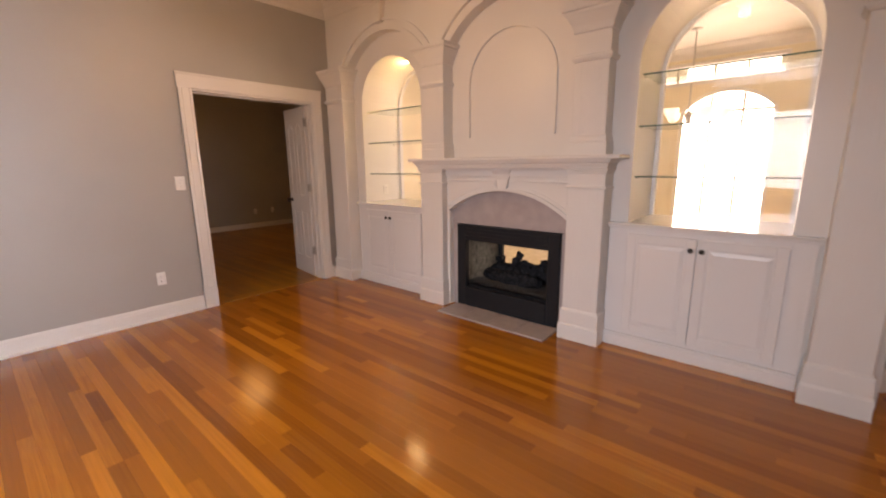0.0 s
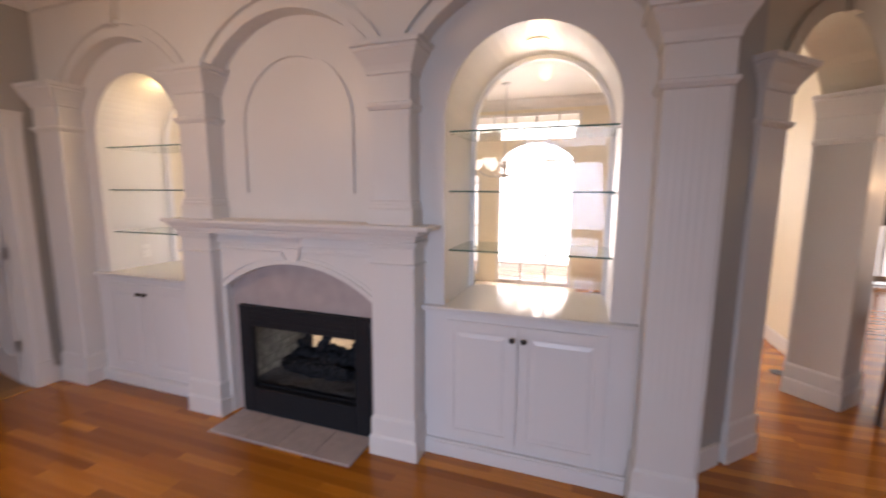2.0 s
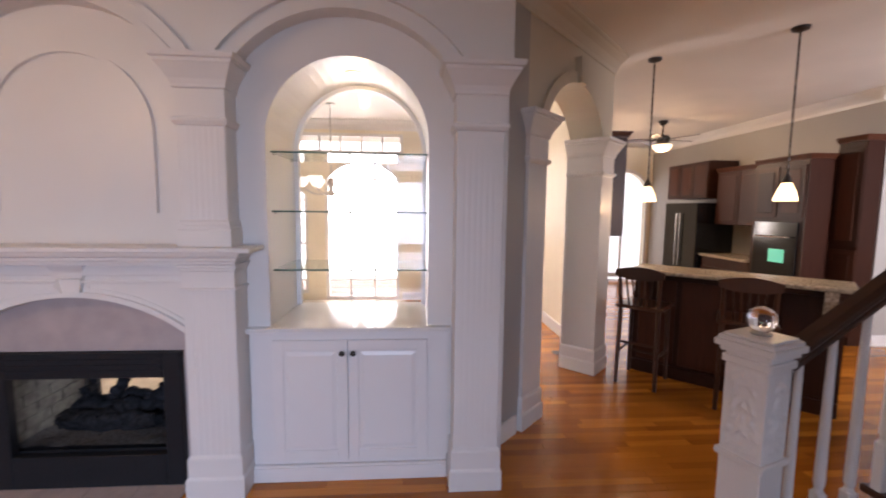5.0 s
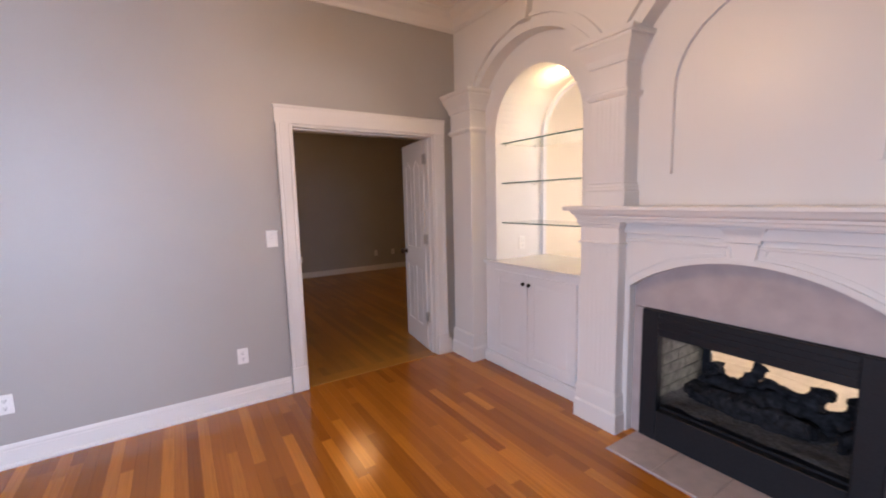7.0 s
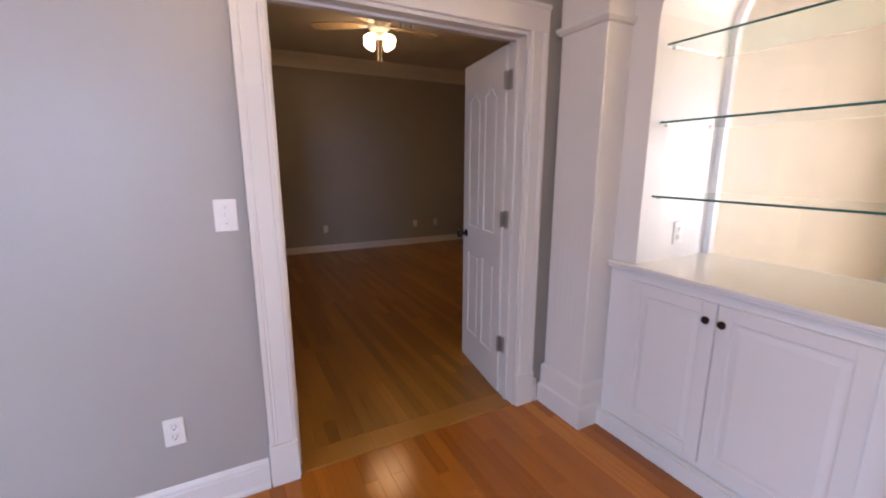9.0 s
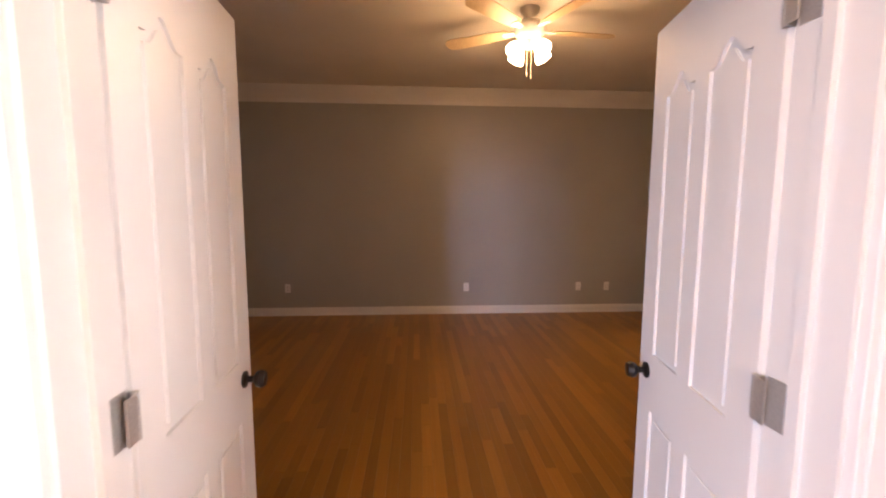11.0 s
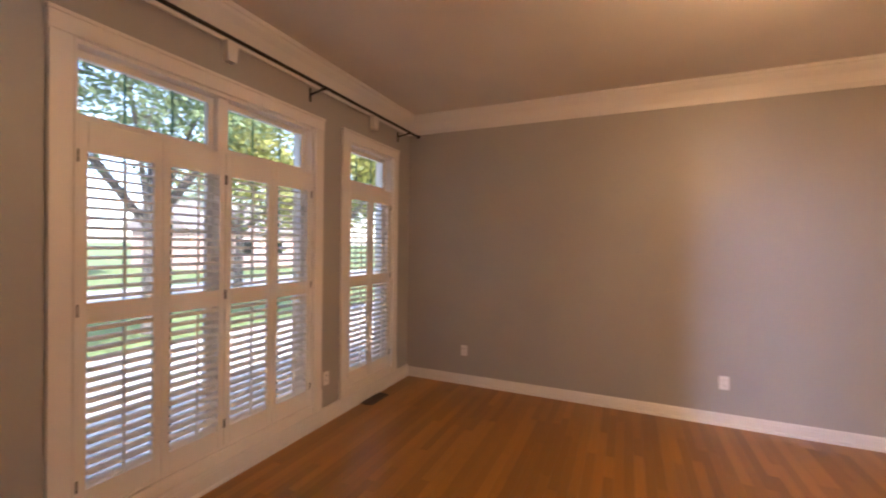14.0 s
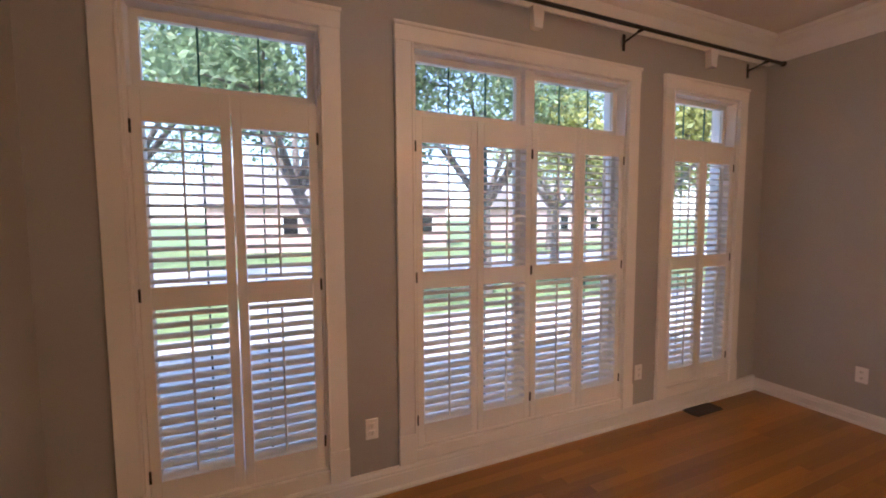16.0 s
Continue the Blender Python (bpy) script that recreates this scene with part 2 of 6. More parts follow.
# ---- building helpers ----
def box(bm, x0, x1, y0, y1, z0, z1, bevel=0.0):
    vs = [bm.verts.new((x, y, z)) for z in (z0, z1) for x, y in ((x0, y0), (x1, y0), (x1, y1), (x0, y1))]
    fs = [bm.faces.new([vs[i] for i in q]) for q in ((3, 2, 1, 0), (4, 5, 6, 7), (0, 1, 5, 4), (1, 2, 6, 5), (2, 3, 7, 6), (3, 0, 4, 7))]
    if bevel:
        es = list({e for f in fs for e in f.edges})
        bmesh.ops.bevel(bm, geom=es, offset=bevel, segments=1, affect="EDGES", clamp_overlap=True)
    return bm


def prism(bm, pts, a, b, plane="xz"):
    """A polygon (u, v) extruded from a to b along the third axis."""
    put = {"xz": lambda u, v, w: (u, w, v), "yz": lambda u, v, w: (w, u, v), "xy": lambda u, v, w: (u, v, w)}[plane]
    lo, hi = [bm.verts.new(put(u, v, a)) for u, v in pts], [bm.verts.new(put(u, v, b)) for u, v in pts]
    bm.faces.new(lo[::-1]), bm.faces.new(hi)
    n = len(pts)
    for i in range(n):
        bm.faces.new((lo[i], lo[(i + 1) % n], hi[(i + 1) % n], hi[i]))
    bmesh.ops.recalc_face_normals(bm, faces=bm.faces[:])
    return bm


def lathe(bm, profile, segments=20, m=None):
    """A profile of (radius, height) turned about z."""
    rings = []
    for r, z in profile:
        rings.append([bm.verts.new((r * math.cos(2 * math.pi * i / segments), r * math.sin(2 * math.pi * i / segments), z)) for i in range(segments)])
    for a, b in zip(rings, rings[1:]):
        for i in range(segments):
            j = (i + 1) % segments
            bm.faces.new((a[i], a[j], b[j], b[i]))
    bm.faces.new(rings[0][::-1]), bm.faces.new(rings[-1])
    if m:
        bmesh.ops.transform(bm, matrix=m, verts=[v for r in rings for v in r])
    return bm


def rod(bm, p, q, r, segments=10, r2=None):
    p, q = Vector(p), Vector(q)
    m = Matrix.Translation(p) @ (q - p).to_track_quat("Z", "Y").to_matrix().to_4x4()
    return lathe(bm, [(r, 0), (r2 or r, (q - p).length)], segments, m)


def arc(cx, cz, r, a0, a1, n=20):
    return [(cx + r * math.cos(radians(a0 + (a1 - a0) * i / n)), cz + r * math.sin(radians(a0 + (a1 - a0) * i / n))) for i in range(n + 1)]


def segment_arch(x0, x1, spring, rise, n=20):
    """Points of a segmental arch from (x0, spring) over to (x1, spring)."""
    half = (x1 - x0) / 2
    r = (half * half + rise * rise) / (2 * rise)
    cx, cz = (x0 + x1) / 2, spring + rise - r
    a = math.degrees(math.asin(min(1, half / r)))
    if rise > half:
        a = 180 - a
    return arc(cx, cz, r, 90 + a, 90 - a, n)


def ring(inner, outer):
    return inner + outer[::-1]


def grown(pts, d):
    """A curve of points moved outwards (to its left) by d."""
    out = []
    for i, (x, z) in enumerate(pts):
        ax, az = pts[max(0, i - 1)]
        bx, bz = pts[min(len(pts) - 1, i + 1)]
        l = math.hypot(bx - ax, bz - az)
        out.append((x - (bz - az) / l * d, z + (bx - ax) / l * d))
    return out


def thing(name, place, label="", category="", group="", kind=""):
    ob = new(name)
    ob.empty_display_size = 0.05
    ob.matrix_basis = Matrix.Translation(place) if not isinstance(place, Matrix) else place
    return tagged(ob, label, category, group, kind)


def mesh_of(name, bm, mat, smooth=False):
    me = bpy.data.meshes.new(name)
    bm.to_mesh(me)
    bm.free()
    me.materials.append(mat)
    if smooth:
        me.polygons.foreach_set("use_smooth", [True] * len(me.polygons))
        me.set_sharp_from_angle(angle=radians(40))
    return me


def part(name, bm, mat, parent, label="", world_space=False, smooth=False):
    """One mesh under a thing or a part; world_space when its points are given in the room's metres."""
    ob = new(name, mesh_of(name, bm, mat, smooth))
    ob.parent = parent
    if world_space:
        top = parent.parent or parent
        ob.matrix_parent_inverse = parent.matrix_parent_inverse.inverted() if parent.parent else Matrix.Identity(4)
        ob.matrix_parent_inverse = top.matrix_basis.inverted() if not parent.parent else Matrix.Identity(4)
    return tagged(ob, label)


def single(name, bm, mat, label="", category="", group="", kind="", smooth=False):
    return tagged(new(name, mesh_of(name, bm, mat, smooth)), label, category, group, kind)


def B():
    return bmesh.new()

# ---- structure ----
CEIL_Z, BED_CEIL = 3.10, 2.98
XB = -0.14            # bedroom face of the wall with the double doors
XF, YW, YR = -4.95, -3.37, 2.64   # bedroom: far wall, window wall, wall with the bathroom door


def wall(name, boxes, mat, label, prisms=()):
    bm = B()
    for b in boxes:
        box(bm, *b)
    for p in prisms:
        prism(bm, *p)
    return single(name, bm, mat, label, "wall", kind="structure")


# wall with the double doors; each side has its own coat of the same grey
DY0, DY1, DZ = -1.455, -0.215, 2.05
wall("wall_west", [(-0.14, 0, -5.2, DY0, 0, CEIL_Z), (-0.14, 0, DY1, 0.12, 0, CEIL_Z), (-0.14, 0, DY0, DY1, DZ, CEIL_Z)], GREY,
     "warm grey painted wall with a double doorway")
wall("wall_bedroom_back", [(-0.14, 0, 0.12, 2.64, 0, CEIL_Z)], GREY, "warm grey painted bedroom wall")
wall("wall_hall_west", [(0.0, 0.06, 0.70, 5.0, 0, CEIL_Z), (-0.14, 0.0, 2.64, 5.0, 0, CEIL_Z)], CREAM, "cream painted wall of the entrance room")
# bedroom shell
wall("wall_bedroom_far", [(XF - 0.15, XF, YW - 0.2, YR + 0.15, 0, CEIL_Z)], GREY, "warm grey painted bedroom wall")
BATH0, BATH1 = -3.70, -2.94
wall("wall_bedroom_side", [(XF, BATH0, YR, YR + 0.12, 0, CEIL_Z), (BATH1, -0.14, YR, YR + 0.12, 0, CEIL_Z), (BATH0, BATH1, YR, YR + 0.12, 2.0, CEIL_Z)], GREY,
     "warm grey painted bedroom wall with a doorway")
W = [(-0.47, -1.28), (-1.755, -3.355), (-3.80, -4.58)]   # clear openings of the bedroom windows
WZ0, WZ1 = 0.20, 2.46
wb, last = [], -0.14
for a, b in W:
    wb += [(a, last, YW - 0.2, YW, 0, CEIL_Z), (b, a, YW - 0.2, YW, 0, WZ0), (b, a, YW - 0.2, YW, WZ1, CEIL_Z)]
    last = b
wb.append((XF, last, YW - 0.2, YW, 0, CEIL_Z))
wall("wall_bedroom_windows", wb, GREY, "warm grey painted wall with three tall windows")
# bathroom beyond the bedroom doorway
wall("wall_bathroom", [(-4.4, -2.4, 4.2, 4.3, 0, BED_CEIL), (-4.5, -4.4, YR + 0.12, 4.3, 0, BED_CEIL), (-2.4, -2.3, YR + 0.12, 4.3, 0, BED_CEIL)], CREAM,
     "bright cream bathroom wall")
# living room south and east
SWIN = [(2.7, 4.5), (6.2, 8.2)]
sb, last = [], -0.14
for a, b in SWIN:
    sb += [(last, a, -5.35, -5.2, 0, CEIL_Z), (a, b, -5.35, -5.2, 0, 0.75), (a, b, -5.35, -5.2, 2.75, CEIL_Z)]
    last = b
sb.append((last, 10.6, -5.35, -5.2, 0, CEIL_Z))
wall("wall_south", sb, GREY, "warm grey painted wall with garden windows")
wall("wall_east", [(11.6, 11.75, -2.5, 2.28, 0, CEIL_Z)], GREY, "pale grey painted wall beside the stairs")
# out of view; its openings are added for the east and stair lamps
wall("wall_living_east", [(8.30, 8.45, -5.2, -5.0, 0, CEIL_Z), (8.30, 8.45, -2.8, -2.5, 0, CEIL_Z), (8.30, 8.45, -5.0, -2.8, 0, 0.70), (8.30, 8.45, -5.0, -2.8, 2.70, CEIL_Z), (8.45, 8.8, -2.65, -2.5, 0, CEIL_Z), (10.2, 11.6, -2.65, -2.5, 0, CEIL_Z), (8.8, 10.2, -2.65, -2.5, 0, 1.1), (8.8, 10.2, -2.65, -2.5, 2.7, CEIL_Z)], GREY,
     "warm grey painted wall with unseen window openings added for light")
wall("wall_kitchen_side", [(9.9, 11.75, 2.28, 2.43, 0, CEIL_Z)], GREY, "pale grey wall beside the kitchen cabinets")
wall("wall_kitchen", [(9.75, 9.9, 2.28, 7.1, 0, CEIL_Z)], GREY, "grey kitchen wall behind dark cabinets")
# entrance side, with the glazed doorway, clerestory and side windows
YN = 5.0
nb = [(0.0, 1.86, YN, YN + 0.15, 0, CEIL_Z), (2.36, 2.66, YN, YN + 0.15, 0, 2.55), (3.94, 4.46, YN, YN + 0.15, 0, 2.55), (4.90, 5.6, YN, YN + 0.15, 0, CEIL_Z),
      (1.86, 4.90, YN, YN + 0.15, 2.90, CEIL_Z), (4.46, 4.90, YN, YN + 0.15, 0, 0.77), (4.0, 4.90, YN, YN + 0.15, 2.55, 2.90), (1.86, 2.36, YN, YN + 0.15, 0, 0.12)]
np_ = []
for a, b, spring, rise in ((2.66, 3.94, 2.12, 0.34), (1.86, 2.36, 1.75, 0.24), (4.46, 4.90, 1.80, 0.21)):
    np_.append((segment_arch(a, b, spring, rise) + [(b, 2.55), (a, 2.55)], YN, YN + 0.15))
wall("wall_entrance", nb, CREAM, "cream wall with a glazed arched entrance", np_)
wall("wall_hall_back", [(5.6, 8.55, 7.1, 7.25, 0, CEIL_Z), (9.62, 9.9, 7.1, 7.25, 0, CEIL_Z), (8.55, 9.62, 7.1, 7.25, 2.55, CEIL_Z), (5.6, 5.75, YN, 7.1, 0, CEIL_Z)], CREAM, "cream painted hall wall",
     [(segment_arch(8.55, 9.62, 2.20, 0.33) + [(9.62, 2.55), (8.55, 2.55)], 7.1, 7.25)])

# ceilings
bm = B()
box(bm, -0.14, 11.75, -5.35, 7.25, CEIL_Z, CEIL_Z + 0.12)
single("ceiling_living", bm, CEIL, "off-white painted living room ceiling", "ceiling", kind="structure")
bm = B()
box(bm, XF, -0.14, YW, 4.3, BED_CEIL, BED_CEIL + 0.10)
single("ceiling_bedroom", bm, CEIL, "off-white painted bedroom ceiling", "ceiling", kind="structure")


def run(name, path, profile, mat, label, inward=1, category="moulding"):
    """A moulding whose profile (out, up) is carried along an axis-parallel wall line."""
    bm = B()
    (x0, y0), (x1, y1) = path
    d = Vector((x1 - x0, y1 - y0, 0)).normalized()
    n = Vector((-d.y, d.x, 0)) * inward
    a = [bm.verts.new(Vector((x0, y0, 0)) + n * o + Vector((0, 0, u))) for o, u in profile]
    b = [bm.verts.new(Vector((x1, y1, 0)) + n * o + Vector((0, 0, u))) for o, u in profile]
    k = len(profile)
    bm.faces.new(a), bm.faces.new(b[::-1])
    for i in range(k):
        j = (i + 1) % k
        bm.faces.new((a[i], a[j], b[j], b[i]))
    bmesh.ops.recalc_face_normals(bm, faces=bm.faces[:])
    return single(name, bm, mat, label, category, kind="structure")


def base_profile(h, t=0.016):
    return [(-0.01, 0), (t + 0.012, 0), (t + 0.012, 0.012), (t + 0.006, 0.02), (t, 0.022), (t, h - 0.035), (t - 0.004, h - 0.03), (t - 0.004, h - 0.018), (t - 0.010, h - 0.004), (t - 0.012, h), (-0.01, h)]


def crown_profile(z, drop, out):
    return [(-0.01, z - drop), (0.012, z - drop), (0.016, z - drop * 0.9), (0.02, z - drop * 0.78), (0.03, z - drop * 0.68), (out * 0.45, z - drop * 0.42), (out * 0.75, z - drop * 0.24),
            (out * 0.86, z - drop * 0.14), (out * 0.93, z - drop * 0.12), (out, z - 0.008), (out, z + 0.01), (-0.01, z + 0.01)]


BASE_L, BASE_B = base_profile(0.135), base_profile(0.105)
for i, (p, prof, inward) in enumerate([
        (((0, -5.2), (0, DY0 - 0.115)), BASE_L, -1), (((0, -0.10), (0, -0.065)), BASE_L, -1),
        (((XF, YW), (XF, YR)), BASE_B, -1), (((XF, YR), (BATH0 - 0.09, YR)), BASE_B, -1), (((BATH1 + 0.09, YR), (XB, YR)), BASE_B, -1),
        (((XB, DY1 + 0.11), (XB, YR)), BASE_B, 1), (((XB, YW), (XB, DY0 - 0.11)), BASE_B, 1),
        (((XF, YW), (XB, YW)), base_profile(0.125, 0.03), 1),
        (((9.74, 2.28), (11.6, 2.28)), BASE_L, -1), (((0.06, 0.7), (0.06, 5.0)), BASE_L, -1), (((0.06, YN), (1.86, YN)), BASE_L, -1), (((4.0, YN), (5.6, YN)), BASE_L, -1)]):
    run("baseboard_%d" % (i + 1), p, prof, WHITE, "white painted baseboard", inward, "baseboard")
CR_L, CR_B = crown_profile(CEIL_Z, 0.15, 0.13), crown_profile(BED_CEIL, 0.19, 0.14)
for i, (p, prof, inward) in enumerate([
        (((0, -5.2), (0, 0.12)), CR_L, -1), (((0, 0.03), (4.75, 0.03)), CR_L, -1),
        (((XF, YW), (XF, YR)), CR_B, -1), (((XF, YW), (XB, YW)), CR_B, 1), (((XF, YR), (XB, YR)), CR_B, -1), (((XB, YW), (XB, YR)), CR_B, 1),
        (((9.62, 2.28), (11.6, 2.28)), CR_L, -1), (((9.75, 2.152), (9.75, 7.1)), CR_L, 1), (((0.06, YN), (5.6, YN)), CR_L, -1), (((0.06, 0.7), (0.06, YN)), CR_L, -1)]):
    run("crown_moulding_%d" % (i + 1), p, prof, WHITE, "white painted crown moulding", inward, "crown moulding")

# ---- fireplace wall ----
YB, YS, YK = 0.12, 0.03, 0.70      # bay plane, spandrel plane, back of the wall
NL, NR = (0.47, 1.37), (3.38, 4.29)
SILL, SPRING, CX = 0.925, 2.0, 2.375
bm = B()
for b in [(0, NL[0], YB, YK, 0, CEIL_Z), (NL[1], 1.86, YB, YK, 0, CEIL_Z), (1.86, 2.90, YB, YK, 0.81, CEIL_Z), (2.90, NR[0], YB, YK, 0, CEIL_Z), (NR[1], 4.75, YB, YK, 0, CEIL_Z),
          (NL[0], NL[1], YB, YK, 0, SILL), (NR[0], NR[1], YB, YK, 0, SILL)]:
    box(bm, *b)
for a, b in (NL, NR):
    prism(bm, arc((a + b) / 2, SPRING, (b - a) / 2, 180, 0, 28) + [(b, CEIL_Z), (a, CEIL_Z)], YB, YK)
single("wall_fireplace", bm, WHITE, "white painted wall with two arched see-through niches", "wall", kind="structure")
# spandrels with an arch over each bay
bays = [(0.355, 1.50), (1.80, 2.955), (3.24, 4.42)]
bm = B()
edges = [0.0] + [v for b in bays for v in b] + [4.75]
for i in range(0, len(edges), 2):
    box(bm, edges[i], edges[i + 1], YS, YB, 2.36, CEIL_Z)
for a, b in bays:
    prism(bm, segment_arch(a, b, 2.36, 0.30) + [(b, CEIL_Z), (a, CEIL_Z)], YS, YB)
single("wall_arch_spandrels", bm, WHITE, "white wooden spandrels with three shallow arches", "wall panel", kind="structure")
arches = thing("arch_trim", (CX, YS, 2.36), "white moulded trim over three shallow arches with keystones", "arch trim", kind="structure")
for a, b in bays:
    inner = segment_arch(a, b, 2.36, 0.30)
    bm = B()
    prism(bm, ring(inner, grown(inner, 0.035)), YS - 0.018, YS)
    part("inner_band", bm, WHITE, arches, world_space=True)
    outer = grown(inner, 0.085)
    bm = B()
    prism(bm, ring(outer, grown(outer, 0.022)), YS - 0.028, YS)
    part("outer_bead", bm, WHITE, arches, world_space=True)
    c = (a + b) / 2
    bm = B()
    prism(bm, [(c - 0.048, 2.73), (c + 0.048, 2.73), (c + 0.075, 2.89), (c - 0.075, 2.89)], YS - 0.06, YS)
    box(bm, c - 0.085, c + 0.085, YS - 0.07, YS, 2.89, 2.915)
    part("keystone", bm, WHITE, arches, world_space=True)
# arched bead of the overmantel panel
bm = B()
inner = [(CX - 0.40, 1.58)] + arc(CX, 2.02, 0.40, 180, 0, 24) + [(CX + 0.40, 1.58)]
prism(bm, ring(inner, grown(inner, 0.022)), YB - 0.020, YB)
single("overmantel_bead", bm, WHITE, "white arched bead on the overmantel panel", "moulding", kind="structure")
# arch trims and lamps of the niches
for a, b in (NL, NR):
    inner = [(a, SILL)] + arc((a + b) / 2, SPRING, (b - a) / 2, 180, 0, 28) + [(b, SILL)]
    bm = B()
    rim = grown(inner, -0.028)
    prism(bm, ring(rim, grown(inner, 0.01)), YK - 0.03, YK + 0.012)
    single("niche_back_trim", bm, WHITE, "white trim at the back of the niche", "trim", kind="structure")


def moulded(bm, x0, x1, yf, profile, back=YB, left=-9.0):
    """A moulded block carried round front and sides: profile of (how far it stands out, height), bottom first."""
    loops = [[bm.verts.new(p) for p in ((max(left, x0 - o), yf - o, z), (x1 + o, yf - o, z), (x1 + o, back, z), (max(left, x0 - o), back, z))] for o, z in profile]
    bm.faces.new(loops[0][::-1]), bm.faces.new(loops[-1])
    for a, b in zip(loops, loops[1:]):
        for i in range(4):
            bm.faces.new((a[i], a[(i + 1) % 4], b[(i + 1) % 4], b[i]))
    return bm


def shaft(bm, x0, x1, yf, z0, z1, back, n=6, d=0.0012):
    """A pilaster shaft with eased edges and n shallow flutes."""
    e = 0.004
    margin = (x1 - x0) * 0.16
    w = (x1 - x0 - 2 * margin) / max(1, 2 * n - 1)
    pts = [(x0, back), (x0, yf + e), (x0 + e, yf)]
    for i in range(n):
        a = x0 + margin + 2 * w * i
        pts += [(a, yf), (a + w * 0.25, yf + d), (a + w * 0.75, yf + d), (a + w, yf)]
    return prism(bm, pts + [(x1 - e, yf), (x1, yf + e), (x1, back)], z0, z1, "xy")


BASE_PROFILE = [(0.022, 0), (0.022, 0.11), (0.020, 0.118), (0.014, 0.126), (0.012, 0.13), (0.012, 0.225), (0.010, 0.236), (0.004, 0.244), (0.0, 0.25)]


def capital_profile(z):
    """Necking ring, plain block and stepped cornice up to height z."""
    return [(0.0, z - 0.35), (0.010, z - 0.346), (0.022, z - 0.328), (0.022, z - 0.314), (0.004, z - 0.306), (0.004, z - 0.165), (0.014, z - 0.16), (0.016, z - 0.145), (0.024, z - 0.12),
            (0.044, z - 0.085), (0.062, z - 0.055), (0.068, z - 0.048), (0.068, z - 0.032), (0.082, z - 0.028), (0.088, z - 0.012), (0.088, z)]


def pilaster(x0, x1, yf, label, top=2.385, flutes=6, depth=0.0006):
    p = thing("pilaster", ((x0 + x1) / 2, YB, 0), label, "pilaster", "pilasters of the fireplace wall")
    bm = B()
    moulded(bm, x0, x1, yf, BASE_PROFILE)
    part("base", bm, WHITE, p, world_space=True)
    bm = B()
    shaft(bm, x0, x1, yf, 0.25, top - 0.35, YB, flutes, depth)
    part("shaft", bm, WHITE, p, world_space=True)
    bm = B()
    moulded(bm, x0, x1, yf, capital_profile(top), YB, 0.002)
    part("capital", bm, WHITE, p, world_space=True)
    return p


pilaster(0.045, 0.335, -0.045, "white shallow-fluted half pilaster in the room corner")
pilaster(4.435, 4.695, -0.045, "white shallow-fluted pilaster at the end of the fireplace wall")
for s in (-1, 1):
    # lower pilaster under the mantel, upper one above it
    c = CX + s * 0.745
    lower = thing("mantel_pilaster", (c, YB, 0), "white shallow-fluted pilaster carrying the mantel shelf", "pilaster", "mantel pilasters")
    bm = B()
    moulded(bm, c - 0.135, c + 0.135, -0.042, BASE_PROFILE)
    part("base", bm, WHITE, lower, world_space=True)
    bm = B()
    shaft(bm, c - 0.135, c + 0.135, -0.042, 0.25, 1.17, YB)
    part("shaft", bm, WHITE, lower, world_space=True)
    bm = B()
    moulded(bm, c - 0.135, c + 0.135, -0.042, [(0.0, 1.17), (0.012, 1.172), (0.012, 1.182), (0.0, 1.188), (0.0, 1.275), (0.008, 1.28), (0.008, 1.292), (0.018, 1.297), (0.018, 1.31), (0.028, 1.315)])
    part("capital", bm, WHITE, lower, world_space=True)
    c = CX + s * 0.728
    upper = thing("overmantel_pilaster", (c, YB, 1.405), "white shallow-fluted pilaster above the mantel shelf", "pilaster", "overmantel pilasters")
    bm = B()
    moulded(bm, c - 0.12, c + 0.12, -0.012, [(0.018, 1.405), (0.018, 1.49), (0.012, 1.50), (0.012, 1.515), (0.008, 1.52), (0.008, 1.535), (0.0, 1.545)])
    part("base", bm, WHITE, upper, world_space=True)
    bm = B()
    shaft(bm, c - 0.12, c + 0.12, -0.012, 1.545, 2.035, YB)
    part("shaft", bm, WHITE, upper, world_space=True)
    bm = B()
    moulded(bm, c - 0.12, c + 0.12, -0.012, capital_profile(2.385))
    part("capital", bm, WHITE, upper, world_space=True)

# mantelpiece
M0, M1 = CX - 0.61, CX + 0.61     # between the pilasters
mantel = thing("mantelpiece", (CX, YB, 0), "white painted wooden mantelpiece with an arched opening and keystone", "mantelpiece")
bm = B()
moulded(bm, M0 - 0.27, M1 + 0.27, -0.050, [(0.012, 1.3155), (0.016, 1.33), (0.024, 1.335), (0.026, 1.348), (0.038, 1.356), (0.044, 1.366), (0.05, 1.378)])
part("bed_moulding", bm, WHITE, mantel, world_space=True)
bm = B()
box(bm, CX - 0.985, CX + 0.985, -0.105, YB, 1.378, 1.405, 0.006)
part("shelf", bm, WHITE, mantel, world_space=True)
bm = B()
opening = segment_arch(M0 + 0.03, M1 - 0.03, 0.925, 0.20)
prism(bm, [(M0, 0.925)] + opening + [(M1, 0.925), (M1, 1.30), (M0, 1.30)], 0.035, YB)
part("frieze", bm, WHITE, mantel, world_space=True)
for s in (-1, 1):
    bm = B()
    e = CX + s * 0.595
    box(bm, e - 0.015, e + 0.015, 0.035, YB, 0.0, 0.925)
    part("side_panel", bm, WHITE, mantel, world_space=True)
bm = B()
prism(bm, ring(opening, grown(opening, 0.028)), 0.015, 0.035)
part("arch_moulding", bm, WHITE, mantel, world_space=True)
bm = B()
